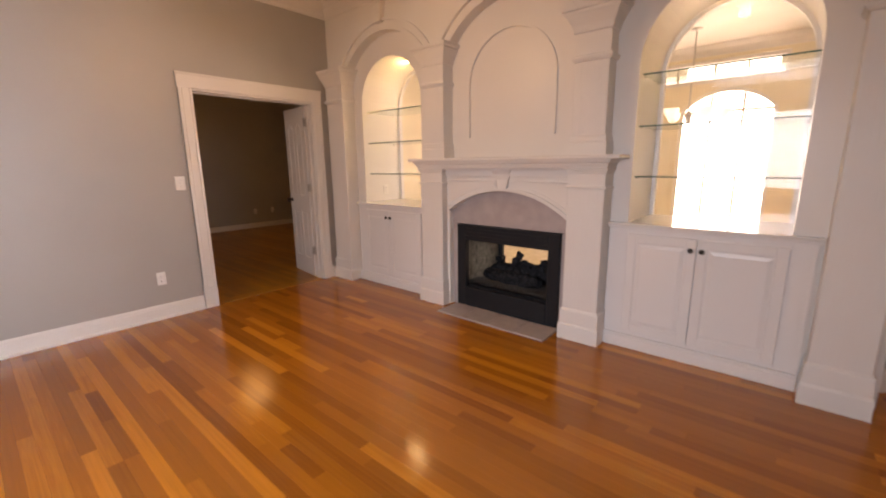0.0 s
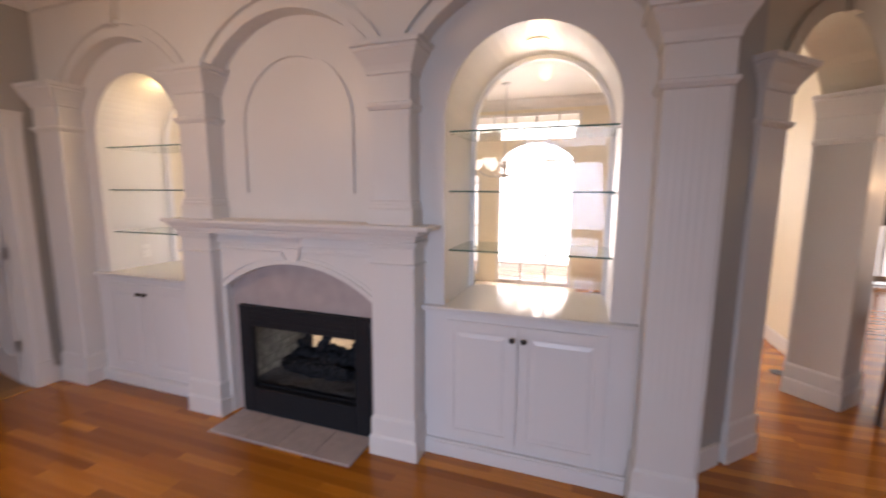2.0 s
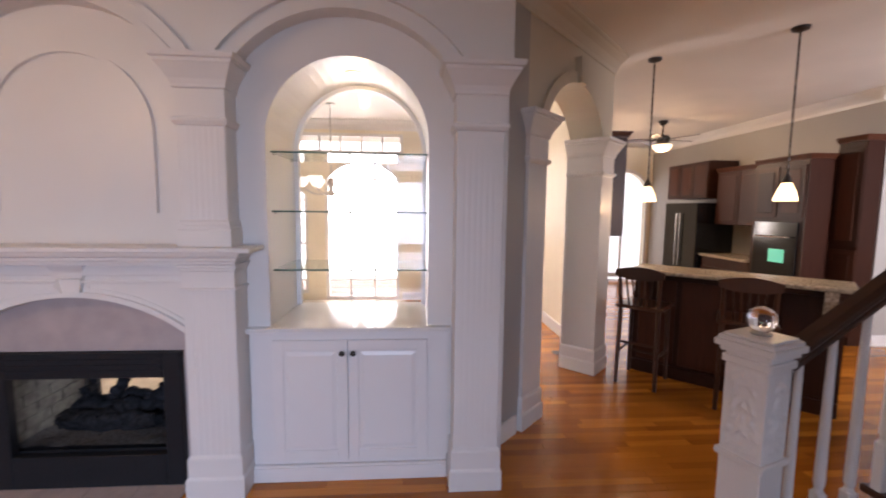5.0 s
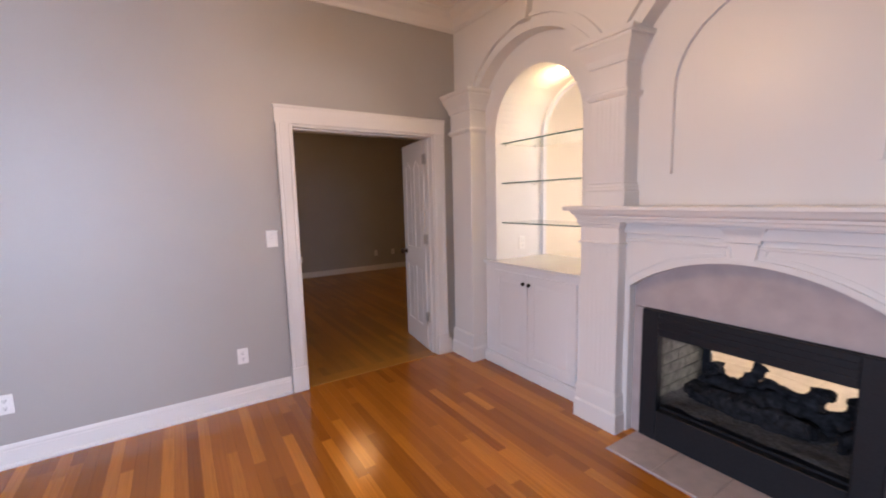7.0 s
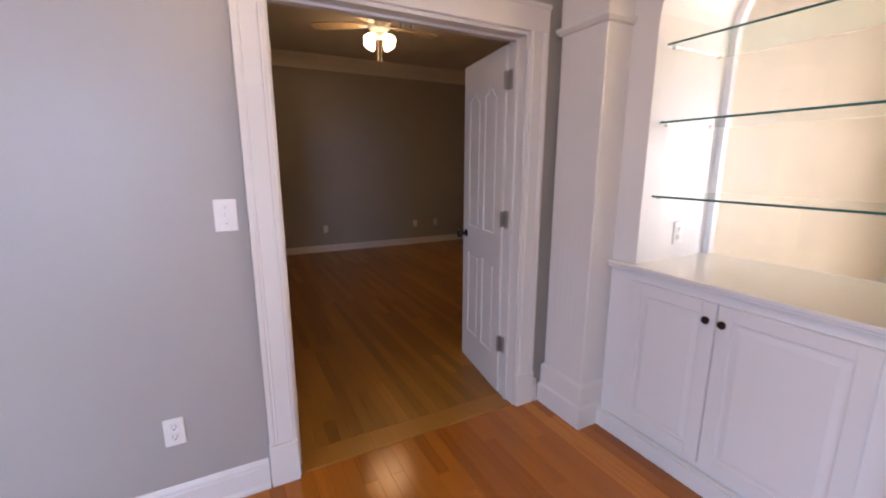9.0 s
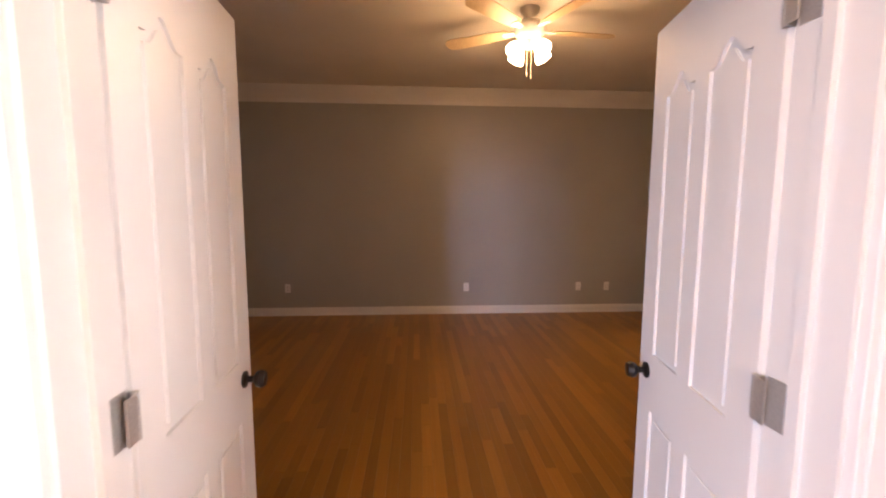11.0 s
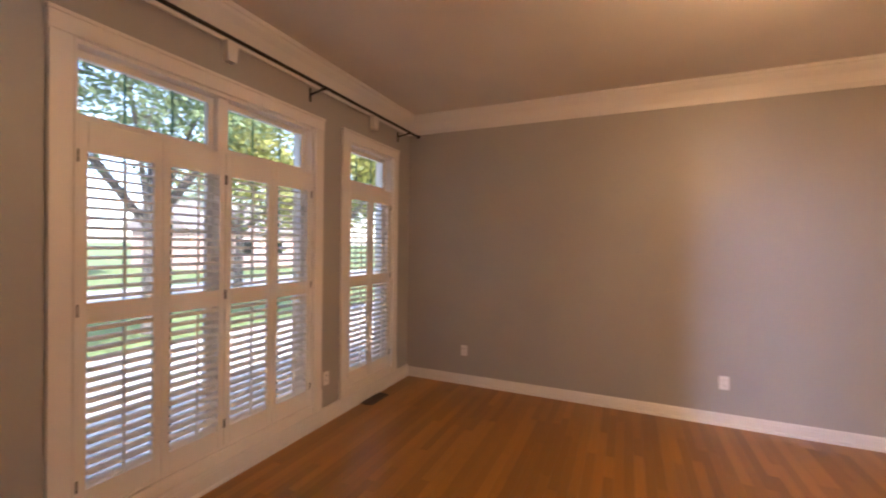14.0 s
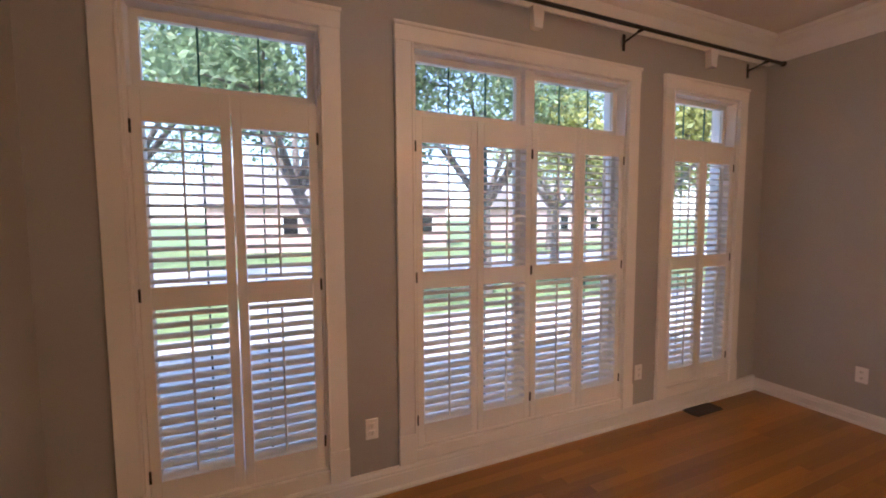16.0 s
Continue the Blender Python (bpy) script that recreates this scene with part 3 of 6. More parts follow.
for z0, z1, y in ((1.20, 1.215, 0.022), (1.245, 1.30, 0.012), (1.30, 1.316, -0.01)):
    box(bm, M0, M1, y, 0.036, z0, z1, 0.003)
part("frieze_moulding", bm, WHITE, mantel, world_space=True)
bm = B()
face = [(CX - 0.050, 1.135), (CX - 0.066, 1.225), (CX + 0.066, 1.225), (CX + 0.050, 1.135)]
prism(bm, face[::-1], 0.020, 0.036)
part("keystone", bm, WHITE, mantel, world_space=True)
bm = B()
inner = [(CX - 0.042, 1.145), (CX - 0.055, 1.215), (CX + 0.055, 1.215), (CX + 0.042, 1.145)]
for i in range(4):
    j = (i + 1) % 4
    prism(bm, [face[i], face[j], inner[j], inner[i]], 0.010, 0.022)
part("keystone_bead", bm, WHITE, mantel, world_space=True)
bm = B()
moulded(bm, CX - 0.066, CX + 0.066, 0.020, [(0.0, 1.226), (0.006, 1.232), (0.006, 1.25), (0.012, 1.27), (0.026, 1.295), (0.030, 1.3152)], 0.036)
part("keystone_cap", bm, WHITE, mantel, world_space=True)
# thin raised bead framing the two frieze panels
for q in (-1, 1):
    bm = B()
    half = [(x, z) for x, z in grown(opening, 0.045) if (x - CX) * q > 0.075]
    half.sort(key=lambda p: abs(p[0] - CX))
    foot = half[0][1]
    strip = [(CX + q * 0.085, 1.195), (CX + q * 0.075, foot)] + half[1:]
    back = [(x, z + 0.010) for x, z in half[1:]] + [(CX + q * 0.086, foot + 0.010), (CX + q * 0.096, 1.195)]
    outline = strip + back[:-2][::-1] + back[-2:]
    prism(bm, outline, 0.026, 0.036)
    part("panel_bead", bm, WHITE, mantel, world_space=True)

# stone surround: slabs round the firebox
stone = thing("fireplace_surround", (CX, YB, 0), "grey-mauve stone slabs round the fireplace", "fireplace surround")
for x0, x1 in ((M0 + 0.025, 1.862), (2.90, M1 - 0.025)):
    bm = B()
    box(bm, x0, x1, 0.092, YB, 0.0, 0.80, 0.002)
    part("slab", bm, STONE, stone, world_space=True)
for x0, x1 in ((M0 + 0.025, M1 - 0.025),):
    bm = B()
    box(bm, x0, x1, 0.092, YB, 0.803, 1.16, 0.002)
    part("slab", bm, STONE, stone, world_space=True)
hearth = thing("hearth", (CX, -0.05, 0), "grey-mauve hearth tiles flush with the wood floor", "hearth")
bm = B()
box(bm, CX - 0.535, CX + 0.545, -0.225, 0.10, -0.01, 0.006)
part("bedding", bm, GROUT, hearth, world_space=True)
hw = 1.08 / 4
for i in range(4):
    bm = B()
    x = CX - 0.535 + hw * i
    box(bm, x + 0.003, x + hw - 0.003, -0.222, 0.098, 0.0, 0.012, 0.002)
    part("tile", bm, TILE, hearth, world_space=True)

# see-through gas fireplace
fire = thing("fireplace_insert", (CX, 0.2, 0.0), "black metal see-through gas fireplace with charred logs", "fireplace")
F0, F1, FZ = 1.864, 2.898, 0.80
for y0, y1 in ((0.060, 0.115), (0.70, 0.745)):
    bm = B()
    box(bm, F0, F0 + 0.10, y0, y1, 0.012, FZ, 0.004)
    box(bm, F1 - 0.10, F1, y0, y1, 0.012, FZ, 0.004)
    box(bm, F0 + 0.10, F1 - 0.10, y0, y1, 0.655, FZ, 0.004)
    box(bm, F0 + 0.10, F1 - 0.10, y0, y1, 0.012, 0.20, 0.004)
    part("frame", bm, IRON, fire, world_space=True)
    bm = B()
    for k in range(3):
        box(bm, F0 + 0.10, F1 - 0.10, y0 - 0.004, y0, 0.69 + 0.032 * k, 0.702 + 0.032 * k)
    part("louvre", bm, IRON, fire, world_space=True)
for xa, xb, xf, xg in ((F0 + 0.02, F0 + 0.05, F0 + 0.05, F0 + 0.058), (F1 - 0.05, F1 - 0.02, F1 - 0.058, F1 - 0.05)):
    bm = B()
    box(bm, xa, xb, 0.115, 0.70, 0.02, 0.78)
    panel = part("side_wall", bm, FIREBRICK, fire, "pale grey firebrick panel", world_space=True)
    for row in range(7):
        y = 0.118 - (0.09 if row % 2 else 0)
        while y < 0.69:
            ya, yb = max(y, 0.118), min(y + 0.172, 0.698)
            if yb - ya > 0.02:
                bm = B()
                box(bm, xf, xg, ya, yb, 0.215 + row * 0.072, 0.279 + row * 0.072)
                part("firebrick", bm, FIREBRICK, panel, world_space=True)
            y += 0.18
bm = B()
box(bm, F0 + 0.05, F1 - 0.05, 0.115, 0.70, 0.715, 0.78)
part("firebox_top", bm, IRON, fire, world_space=True)
bm = B()
box(bm, F0 + 0.05, F1 - 0.05, 0.115, 0.70, 0.02, 0.21)
part("firebox_floor", bm, IRON, fire, world_space=True)
bm = B()
bmesh.ops.create_grid(bm, x_segments=40, y_segments=24, size=0.5)
for v in bm.verts:
    x, y = F0 + 0.062 + (v.co.x + 0.5) * (F1 - F0 - 0.124), 0.12 + (v.co.y + 0.5) * 0.575
    h = noise.noise(Vector((x * 9, y * 9, 0))) * 0.5 + noise.noise(Vector((x * 31, y * 31, 3))) * 0.4
    v.co = (x, y, 0.232 + 0.022 * h)
part("ash_bed", bm, EMBER, fire, "pale grey ash bed", world_space=True, smooth=True)
for k in range(7):
    bm = B()
    x = 2.05 + 0.11 * k
    rod(bm, (x, 0.28, 0.255), (x, 0.55, 0.255), 0.008, 6)
    rod(bm, (x, 0.28, 0.255), (x, 0.27, 0.34), 0.008, 6)
    part("grate_bar", bm, IRON, fire, world_space=True)


def log(p, q, r):
    bm = B()
    n = 16
    p, q = Vector(p), Vector(q)
    prof = []
    for i in range(n + 1):
        t = i / n
        prof.append((r * (0.95 + 0.35 * noise.noise(Vector((t * 7, p.x * 9, p.y * 7)))) * (0.55 if i in (0, n) else 1), (q - p).length * t))
    lathe(bm, prof, 14, Matrix.Translation(p) @ (q - p).to_track_quat("Z", "Y").to_matrix().to_4x4())
    for v in bm.verts:
        v.co += Vector([0.034 * noise.noise(v.co * 13 + Vector((k * 7, 0, 0))) + 0.014 * noise.noise(v.co * 37 + Vector((k * 5, 2, 0))) for k in range(3)])
    return bm


for p, q, r in [((2.00, 0.33, 0.290), (2.62, 0.30, 0.290), 0.06), ((2.16, 0.48, 0.300), (2.80, 0.50, 0.290), 0.062), ((2.04, 0.44, 0.330), (2.48, 0.35, 0.355), 0.054),
                ((2.40, 0.36, 0.340), (2.78, 0.47, 0.335), 0.052), ((2.24, 0.41, 0.375), (2.60, 0.45, 0.380), 0.05), ((2.30, 0.40, 0.415), (2.34, 0.42, 0.505), 0.032), ((2.58, 0.42, 0.425), (2.64, 0.44, 0.475), 0.034),
                ((2.70, 0.30, 0.250), (2.80, 0.36, 0.395), 0.03), ((2.10, 0.42, 0.395), (2.14, 0.44, 0.445), 0.045), ((2.70, 0.45, 0.375), (2.74, 0.46, 0.435), 0.045)]:
    part("log", log(p, q, r), CHAR, fire, "charred black ceramic log", world_space=True, smooth=True)
# ---- living room things ----
def knob(parent, x, y, z, direction=-1):
    bm = B()
    lathe(bm, [(0.006, 0), (0.006, 0.012), (0.015, 0.016), (0.017, 0.022), (0.013, 0.029), (0.004, 0.031)], 14,
          Matrix.Translation((x, y, z)) @ Matrix.Rotation(radians(90 if direction < 0 else -90), 4, "X"))
    return part("knob", bm, BRONZE, parent, "small dark bronze knob", world_space=True, smooth=True)


def raised_door(x0, x1, yf, z0, z1, parent):
    """A cabinet door with frame, moulded edge and raised field; returns the door."""
    bm = B()
    f = 0.058
    box(bm, x0, x1, yf + 0.007, yf + 0.020, z0, z1)
    box(bm, x0, x0 + f, yf, yf + 0.007, z0, z1, 0.002)
    box(bm, x1 - f, x1, yf, yf + 0.007, z0, z1, 0.002)
    box(bm, x0 + f, x1 - f, yf, yf + 0.007, z0, z0 + f, 0.002)
    box(bm, x0 + f, x1 - f, yf, yf + 0.007, z1 - f, z1, 0.002)
    d = part("door", bm, CABINET, parent, world_space=True)
    bm = B()
    a = f + 0.012
    vs = []
    for o, y in ((0, yf + 0.0068), (0.022, yf + 0.002)):
        vs.append([bm.verts.new(p) for p in ((x0 + a + o, y, z0 + a + o), (x1 - a - o, y, z0 + a + o), (x1 - a - o, y, z1 - a - o), (x0 + a + o, y, z1 - a - o))])
    for i in range(4):
        bm.faces.new((vs[0][i], vs[0][(i + 1) % 4], vs[1][(i + 1) % 4], vs[1][i]))
    bm.faces.new(vs[1])
    part("raised_panel", bm, CABINET, d, world_space=True)
    return d


def base_cabinet(x0, x1, mid, label):
    c = thing("base_cabinet", ((x0 + x1) / 2, YB, 0), label, "cabinet", "cabinets beside the fireplace")
    bm = B()
    box(bm, x0, x1, 0.096, YB, 0.0, 0.895)
    part("body", bm, CABINET, c, world_space=True)
    bm = B()
    box(bm, x0, x1, 0.066, 0.096, 0.0, 0.085, 0.003)
    box(bm, x0, x1, 0.072, 0.096, 0.085, 0.10, 0.003)
    part("plinth", bm, CABINET, c, world_space=True)
    lo, hi = NL if x0 < 2 else NR
    for a, b, s in ((lo + 0.02, mid - 0.003, -1), (mid + 0.003, hi - 0.0, 1)):
        d = raised_door(a, b, 0.076, 0.13, 0.855, c)
        knob(d, mid + s * 0.032, 0.076, 0.782)
    return c


base_cabinet(0.357, 1.478, 0.892, "white cabinet with two doors and dark knobs under the niche")
base_cabinet(3.272, 4.410, 3.827, "white cabinet with two raised-panel doors under the niche")
for a, b in ((0.345, 1.495), (3.255, 4.425)):
    top = thing("niche_countertop", ((a + b) / 2, YB, SILL), "glossy white countertop running through the niche", "countertop", "niche countertops")
    bm = B()
    box(bm, a, b, 0.066, 0.74, SILL - 0.016, SILL + 0.004, 0.003)
    part("slab", bm, COUNTER, top, world_space=True)
    bm = B()
    box(bm, a, b, 0.074, 0.12, SILL - 0.030, SILL - 0.016, 0.003)
    part("edge_moulding", bm, CABINET, top, world_space=True)
for (a, b), zs in ((NL, (1.925, 1.59, 1.25)), (NR, (1.93, 1.59, 1.245))):
    for z in zs:
        sh = thing("glass_shelf", ((a + b) / 2, 0.42, z), "clear glass shelf with a green edge across the niche", "shelf", "glass shelves")
        bm = B()
        box(bm, a + 0.004, b - 0.004, 0.187, 0.63, z, z + 0.009)
        pane = part("pane", bm, SHELFGLASS, sh, world_space=True)
        pane.visible_shadow = False
        bm = B()
        box(bm, a + 0.004, b - 0.004, 0.184, 0.187, z, z + 0.009)
        part("front_edge", bm, EDGE, sh, "dark green polished glass edge", world_space=True)
        for x in (a, b):
            for y in (0.23, 0.58):
                bm = B()
                s = 1 if x == a else -1
                rod(bm, (x, y, z - 0.006), (x + s * 0.016, y, z - 0.006), 0.004, 8)
                part("pin", bm, NICKEL, sh, world_space=True)
    c = (a + b) / 2
    can = thing("recessed_light", (c, 0.42, 2.44), "small round recessed lamp in the niche arch", "recessed light", "niche lamps")
    bm = B()
    zc = SPRING + (b - a) / 2
    lathe(bm, [(0.052, zc - 0.012), (0.052, zc - 0.008)], 20, Matrix.Translation((c, 0.42, 0)))
    part("lens", bm, CANLIGHT, can, "glowing warm lens", world_space=True)
    bm = B()
    lathe(bm, [(0.068, zc - 0.008), (0.066, zc + 0.01)], 20, Matrix.Translation((c, 0.42, 0)))
    part("trim_ring", bm, WHITE, can, world_space=True)
    lamp("niche_lamp", "POINT", (c, 0.42, zc - 0.06), 5.5 if a < 2 else 2.0, (1.0, 0.72, 0.32), 0.04)
    # plain glass closing the back of the niche
    bm = B()
    prism(bm, [(a - 0.008, SILL)] + arc(c, SPRING, (b - a) / 2 + 0.008, 180, 0, 24) + [(b + 0.008, SILL)], 0.660, 0.666)
    g = single("niche_glass", bm, GLASS, "clear glass pane closing the back of the niche", "glass pane", "niche panes")
    g.visible_shadow = False


# ---- double door ----
def casing(name, axis_x, y0, y1, z1, width, out, sign, label, base=True):
    """Door casing on a wall at x = axis_x round the opening y0..y1."""
    t = thing(name, (axis_x, (y0 + y1) / 2, 0), label, "door casing", kind="structure")
    for a, b in ((y0 - width, y0 + 0.008), (y1 - 0.008, y1 + width)):
        bm = B()
        xs = sorted((axis_x, axis_x + sign * out))
        box(bm, xs[0], xs[1], a, b, 0.0 if not base else 0.20, z1, 0.002)
        xb = sorted((axis_x, axis_x + sign * (out + 0.005)))
        s = 1 if a < y0 else -1
        for o0, o1 in ((0.0, 0.020), (0.028, 0.033), (0.090, 0.097)):
            e = sorted((a + o0, a + o1)) if s > 0 else sorted((b - o0, b - o1))
            box(bm, xb[0], xb[1], e[0], e[1], 0.20, z1, 0.002)
        part("side_casing", bm, WHITE, t, world_space=True)
        if base:
            bm = B()
            xq = sorted((axis_x, axis_x + sign * (out + 0.010)))
            box(bm, xq[0], xq[1], a - 0.004, b + 0.004, 0.0, 0.20, 0.004)
            part("plinth_block", bm, WHITE, t, world_space=True)
    bm = B()
    xs = sorted((axis_x, axis_x + sign * out))
    box(bm, xs[0], xs[1], y0 - width - 0.006, y1 + width + 0.006, z1, z1 + width + 0.02, 0.002)
    xs = sorted((axis_x, axis_x + sign * (out + 0.007)))
    box(bm, xs[0], xs[1], y0 - width - 0.012, y1 + width + 0.012, z1 + width + 0.005, z1 + width + 0.026, 0.003)
    part("head_casing", bm, WHITE, t, world_space=True)
    return t


casing("door_casing_living", 0.0, DY0, DY1, DZ, 0.105, 0.022, 1, "white moulded casing round the double doorway")
casing("door_casing_bedroom", XB, DY0, DY1, DZ, 0.105, 0.022, -1, "white moulded casing round the double doorway")
jamb = thing("door_jamb", (-0.07, DY0, 0), "white painted jamb lining of the double doorway", "door jamb", kind="structure")
for b in ((-0.143, 0.003, DY0, DY0 + 0.018, 0, DZ), (-0.143, 0.003, DY1 - 0.018, DY1, 0, DZ), (-0.143, 0.003, DY0 + 0.018, DY1 - 0.018, DZ - 0.018, DZ)):
    bm = B()
    box(bm, *b)
    part("lining", bm, WHITE, jamb, world_space=True)
for b in ((-0.085, -0.06, DY0 + 0.018, DY0 + 0.030, 0, DZ - 0.018), (-0.085, -0.06, DY1 - 0.030, DY1 - 0.018, 0, DZ - 0.018), (-0.085, -0.06, DY0 + 0.03, DY1 - 0.03, DZ - 0.030, DZ - 0.018)):
    bm = B()
    box(bm, *b)
    part("door_stop", bm, WHITE, jamb, world_space=True)
# hinge leaves let into both jambs
for y0, y1 in ((DY0 + 0.018, DY0 + 0.0195), (DY1 - 0.0195, DY1 - 0.018)):
    for z in (0.336, 1.096, 1.846):
        bm = B()
        box(bm, -0.138, -0.098, y0, y1, z - 0.05, z + 0.05)
        part("hinge_leaf", bm, NICKEL, jamb, "brushed nickel hinge leaf", world_space=True)
# ball catches under the head of the frame
for y in (-0.86, -0.81):
    bm = B()
    rod(bm, (-0.10, y, DZ - 0.045), (-0.10, y, DZ - 0.018), 0.008, 10)
    part("ball_catch", bm, NICKEL, jamb, world_space=True)


def panel_leaf(name, hinge, angle, flip, label):
    """A four-panel leaf with cathedral-topped upper panels. Local x runs from the hinge to the free edge, y is the thickness."""
    w, h, th = 0.592, 2.02, 0.036
    m = Matrix.Translation(hinge) @ Matrix.Rotation(radians(angle), 4, "Z") @ Matrix.Diagonal((1, flip, 1, 1))
    d = thing(name, m, label, "door", "double door leaves", "structure")
    bm = B()
    st, mu = 0.095, 0.07
    box(bm, 0, w, 0.009, th - 0.009, 0.0, h)
    cols = ((st, (w - mu) / 2), ((w + mu) / 2, w - st))
    for y0, y1 in ((0, 0.009), (th - 0.009, th)):
        box(bm, 0, st, y0, y1, 0, h), box(bm, w - st, w, y0, y1, 0, h), box(bm, cols[0][1], cols[1][0], y0, y1, 0, h)
        for a, b in cols:
            box(bm, a, b, y0, y1, 0, 0.22), box(bm, a, b, y0, y1, 0.80, 0.99)
            lift = 0.05
            pts = [(a, 1.80)] + [(a + (b - a) * i / 12, 1.80 + lift * (0.5 - 0.5 * math.cos(2 * math.pi * min(1, max(0, (i / 12 - 0.12) / 0.76))))) for i in range(1, 12)] + [(b, 1.80), (b, h), (a, h)]
            prism(bm, pts, y0, y1)
    part("leaf", bm, DOORPAINT, d)
    for a, b in cols:
        for z0, z1, arched in ((0.22, 0.80, False), (0.99, 1.80, True)):
            for y0, y1, ys in ((0.0025, 0.009, 0.009), (th - 0.009, th - 0.0025, th - 0.009)):
                bm = B()
                i = 0.020
                if arched:
                    lift = 0.045
                    pts = [(a + i, z0 + i), (b - i, z0 + i)] + [(b - i - (b - a - 2 * i) * k / 12, z1 - i + lift * (0.5 - 0.5 * math.cos(2 * math.pi * min(1, max(0, (k / 12 - 0.1) / 0.8))))) for k in range(13)]
                    prism(bm, pts, y0, y1)
                else:
                    box(bm, a + i, b - i, y0, y1, z0 + i, z1 - i, 0.004)
                part("panel", bm, DOORPAINT, d)
    for z in (0.33, 1.09, 1.84):
        bm = B()
        rod(bm, (-0.006, -0.006, z - 0.045), (-0.006, -0.006, z + 0.045), 0.007, 10)
        box(bm, -0.002, 0.001, 0.0, 0.032, z - 0.043, z + 0.043)
        box(bm, -0.04, -0.006, -0.012, -0.009, z - 0.043, z + 0.043)
        part("hinge", bm, NICKEL, d, "brushed nickel butt hinge")
    for s, y in ((-1, 0.0), (1, th)):
        bm = B()
        lathe(bm, [(0.026, 0), (0.026, 0.006), (0.010, 0.010), (0.010, 0.028), (0.024, 0.038), (0.028, 0.05), (0.022, 0.064), (0.006, 0.067)], 16,
              Matrix.Translation((w - 0.06, y, 0.925)) @ Matrix.Rotation(radians(90 if s < 0 else -90), 4, "X"))
        part("door_knob", bm, BRONZE, d, "dark bronze round knob", smooth=True)
    bm = B()
    box(bm, w, w + 0.001, 0.008, 0.028, 0.87, 0.98)
    part("latch_plate", bm, NICKEL, d)
    return d


panel_leaf("door_leaf", (-0.160, DY1 - 0.022, 0.006), 171, -1, "white four-panel door leaf standing open into the bedroom")
panel_leaf("door_leaf", (-0.150, DY0 + 0.024, 0.006), 183.2, 1, "white four-panel door leaf standing open into the bedroom")
bm = B()
box(bm, -0.145, 0.0, DY0 + 0.018, DY1 - 0.018, -0.01, 0.004, 0.002)
single("threshold", bm, OAK_BED, "flat oak threshold board between the rooms", "threshold", kind="structure")


# ---- switches and sockets: local x along the wall, y out of the wall towards -y ----
def make_outlet(slots=True):
    t = thing("wall_outlet", (0, 0, 0), "white duplex wall outlet", "outlet", "wall outlets")
    bm = B()
    box(bm, -0.036, 0.036, -0.007, 0.0, -0.058, 0.058, 0.003)
    part("plate", bm, PLASTIC, t)
    for z in (-0.021, 0.021):
        bm = B()
        box(bm, -0.017, 0.017, -0.0095, -0.006, z - 0.015, z + 0.015, 0.003)
        part("receptacle", bm, PLASTIC, t)
        bm = B()
        box(bm, -0.008, -0.0055, -0.0102, -0.009, z - 0.002, z + 0.009)
        box(bm, 0.0055, 0.008, -0.0102, -0.009, z - 0.002, z + 0.009)
        box(bm, -0.003, 0.003, -0.0102, -0.009, z - 0.010, z - 0.005)
        part("slots", bm, SLOT, t)
    return t


def on_wall(x, y, z, turn):
    return pose(x, y, z, 0, 0, turn)


outlet = make_outlet()
outlet.matrix_basis = on_wall(0.0, -1.893, 0.372, 90)
for x, y, z, turn in [(0.0, -3.12, 0.372, 90), (XF, -2.647, 0.369, 90), (XF, -0.245, 0.369, 90), (XF, 1.331, 0.365, 90), (XF, 1.736, 0.365, 90),
                      (-4.214, YR, 0.37, 0), (-1.504, YW, 0.372, 180), (-3.53, YW, 0.369, 180)]:
    copy_thing(outlet, on_wall(x, y, z, turn))
niche_out = copy_thing(outlet, on_wall(NL[0], 0.42, 1.06, 90))
switch = thing("light_switch", on_wall(0, -1.636, 1.212, 90), "white toggle light switch plate beside the doorway", "light switch")
bm = B()
box(bm, -0.040, 0.040, -0.007, 0.0, -0.062, 0.062, 0.003)
part("plate", bm, PLASTIC, switch)
bm = B()
box(bm, -0.005, 0.005, -0.020, -0.006, -0.004, 0.012, 0.002)
part("toggle", bm, PLASTIC, switch)
for z in (-0.03, 0.03):
    bm = B()
    rod(bm, (0, -0.0065, z), (0, -0.0085, z), 0.003, 8)
    part("screw", bm, NICKEL, switch)


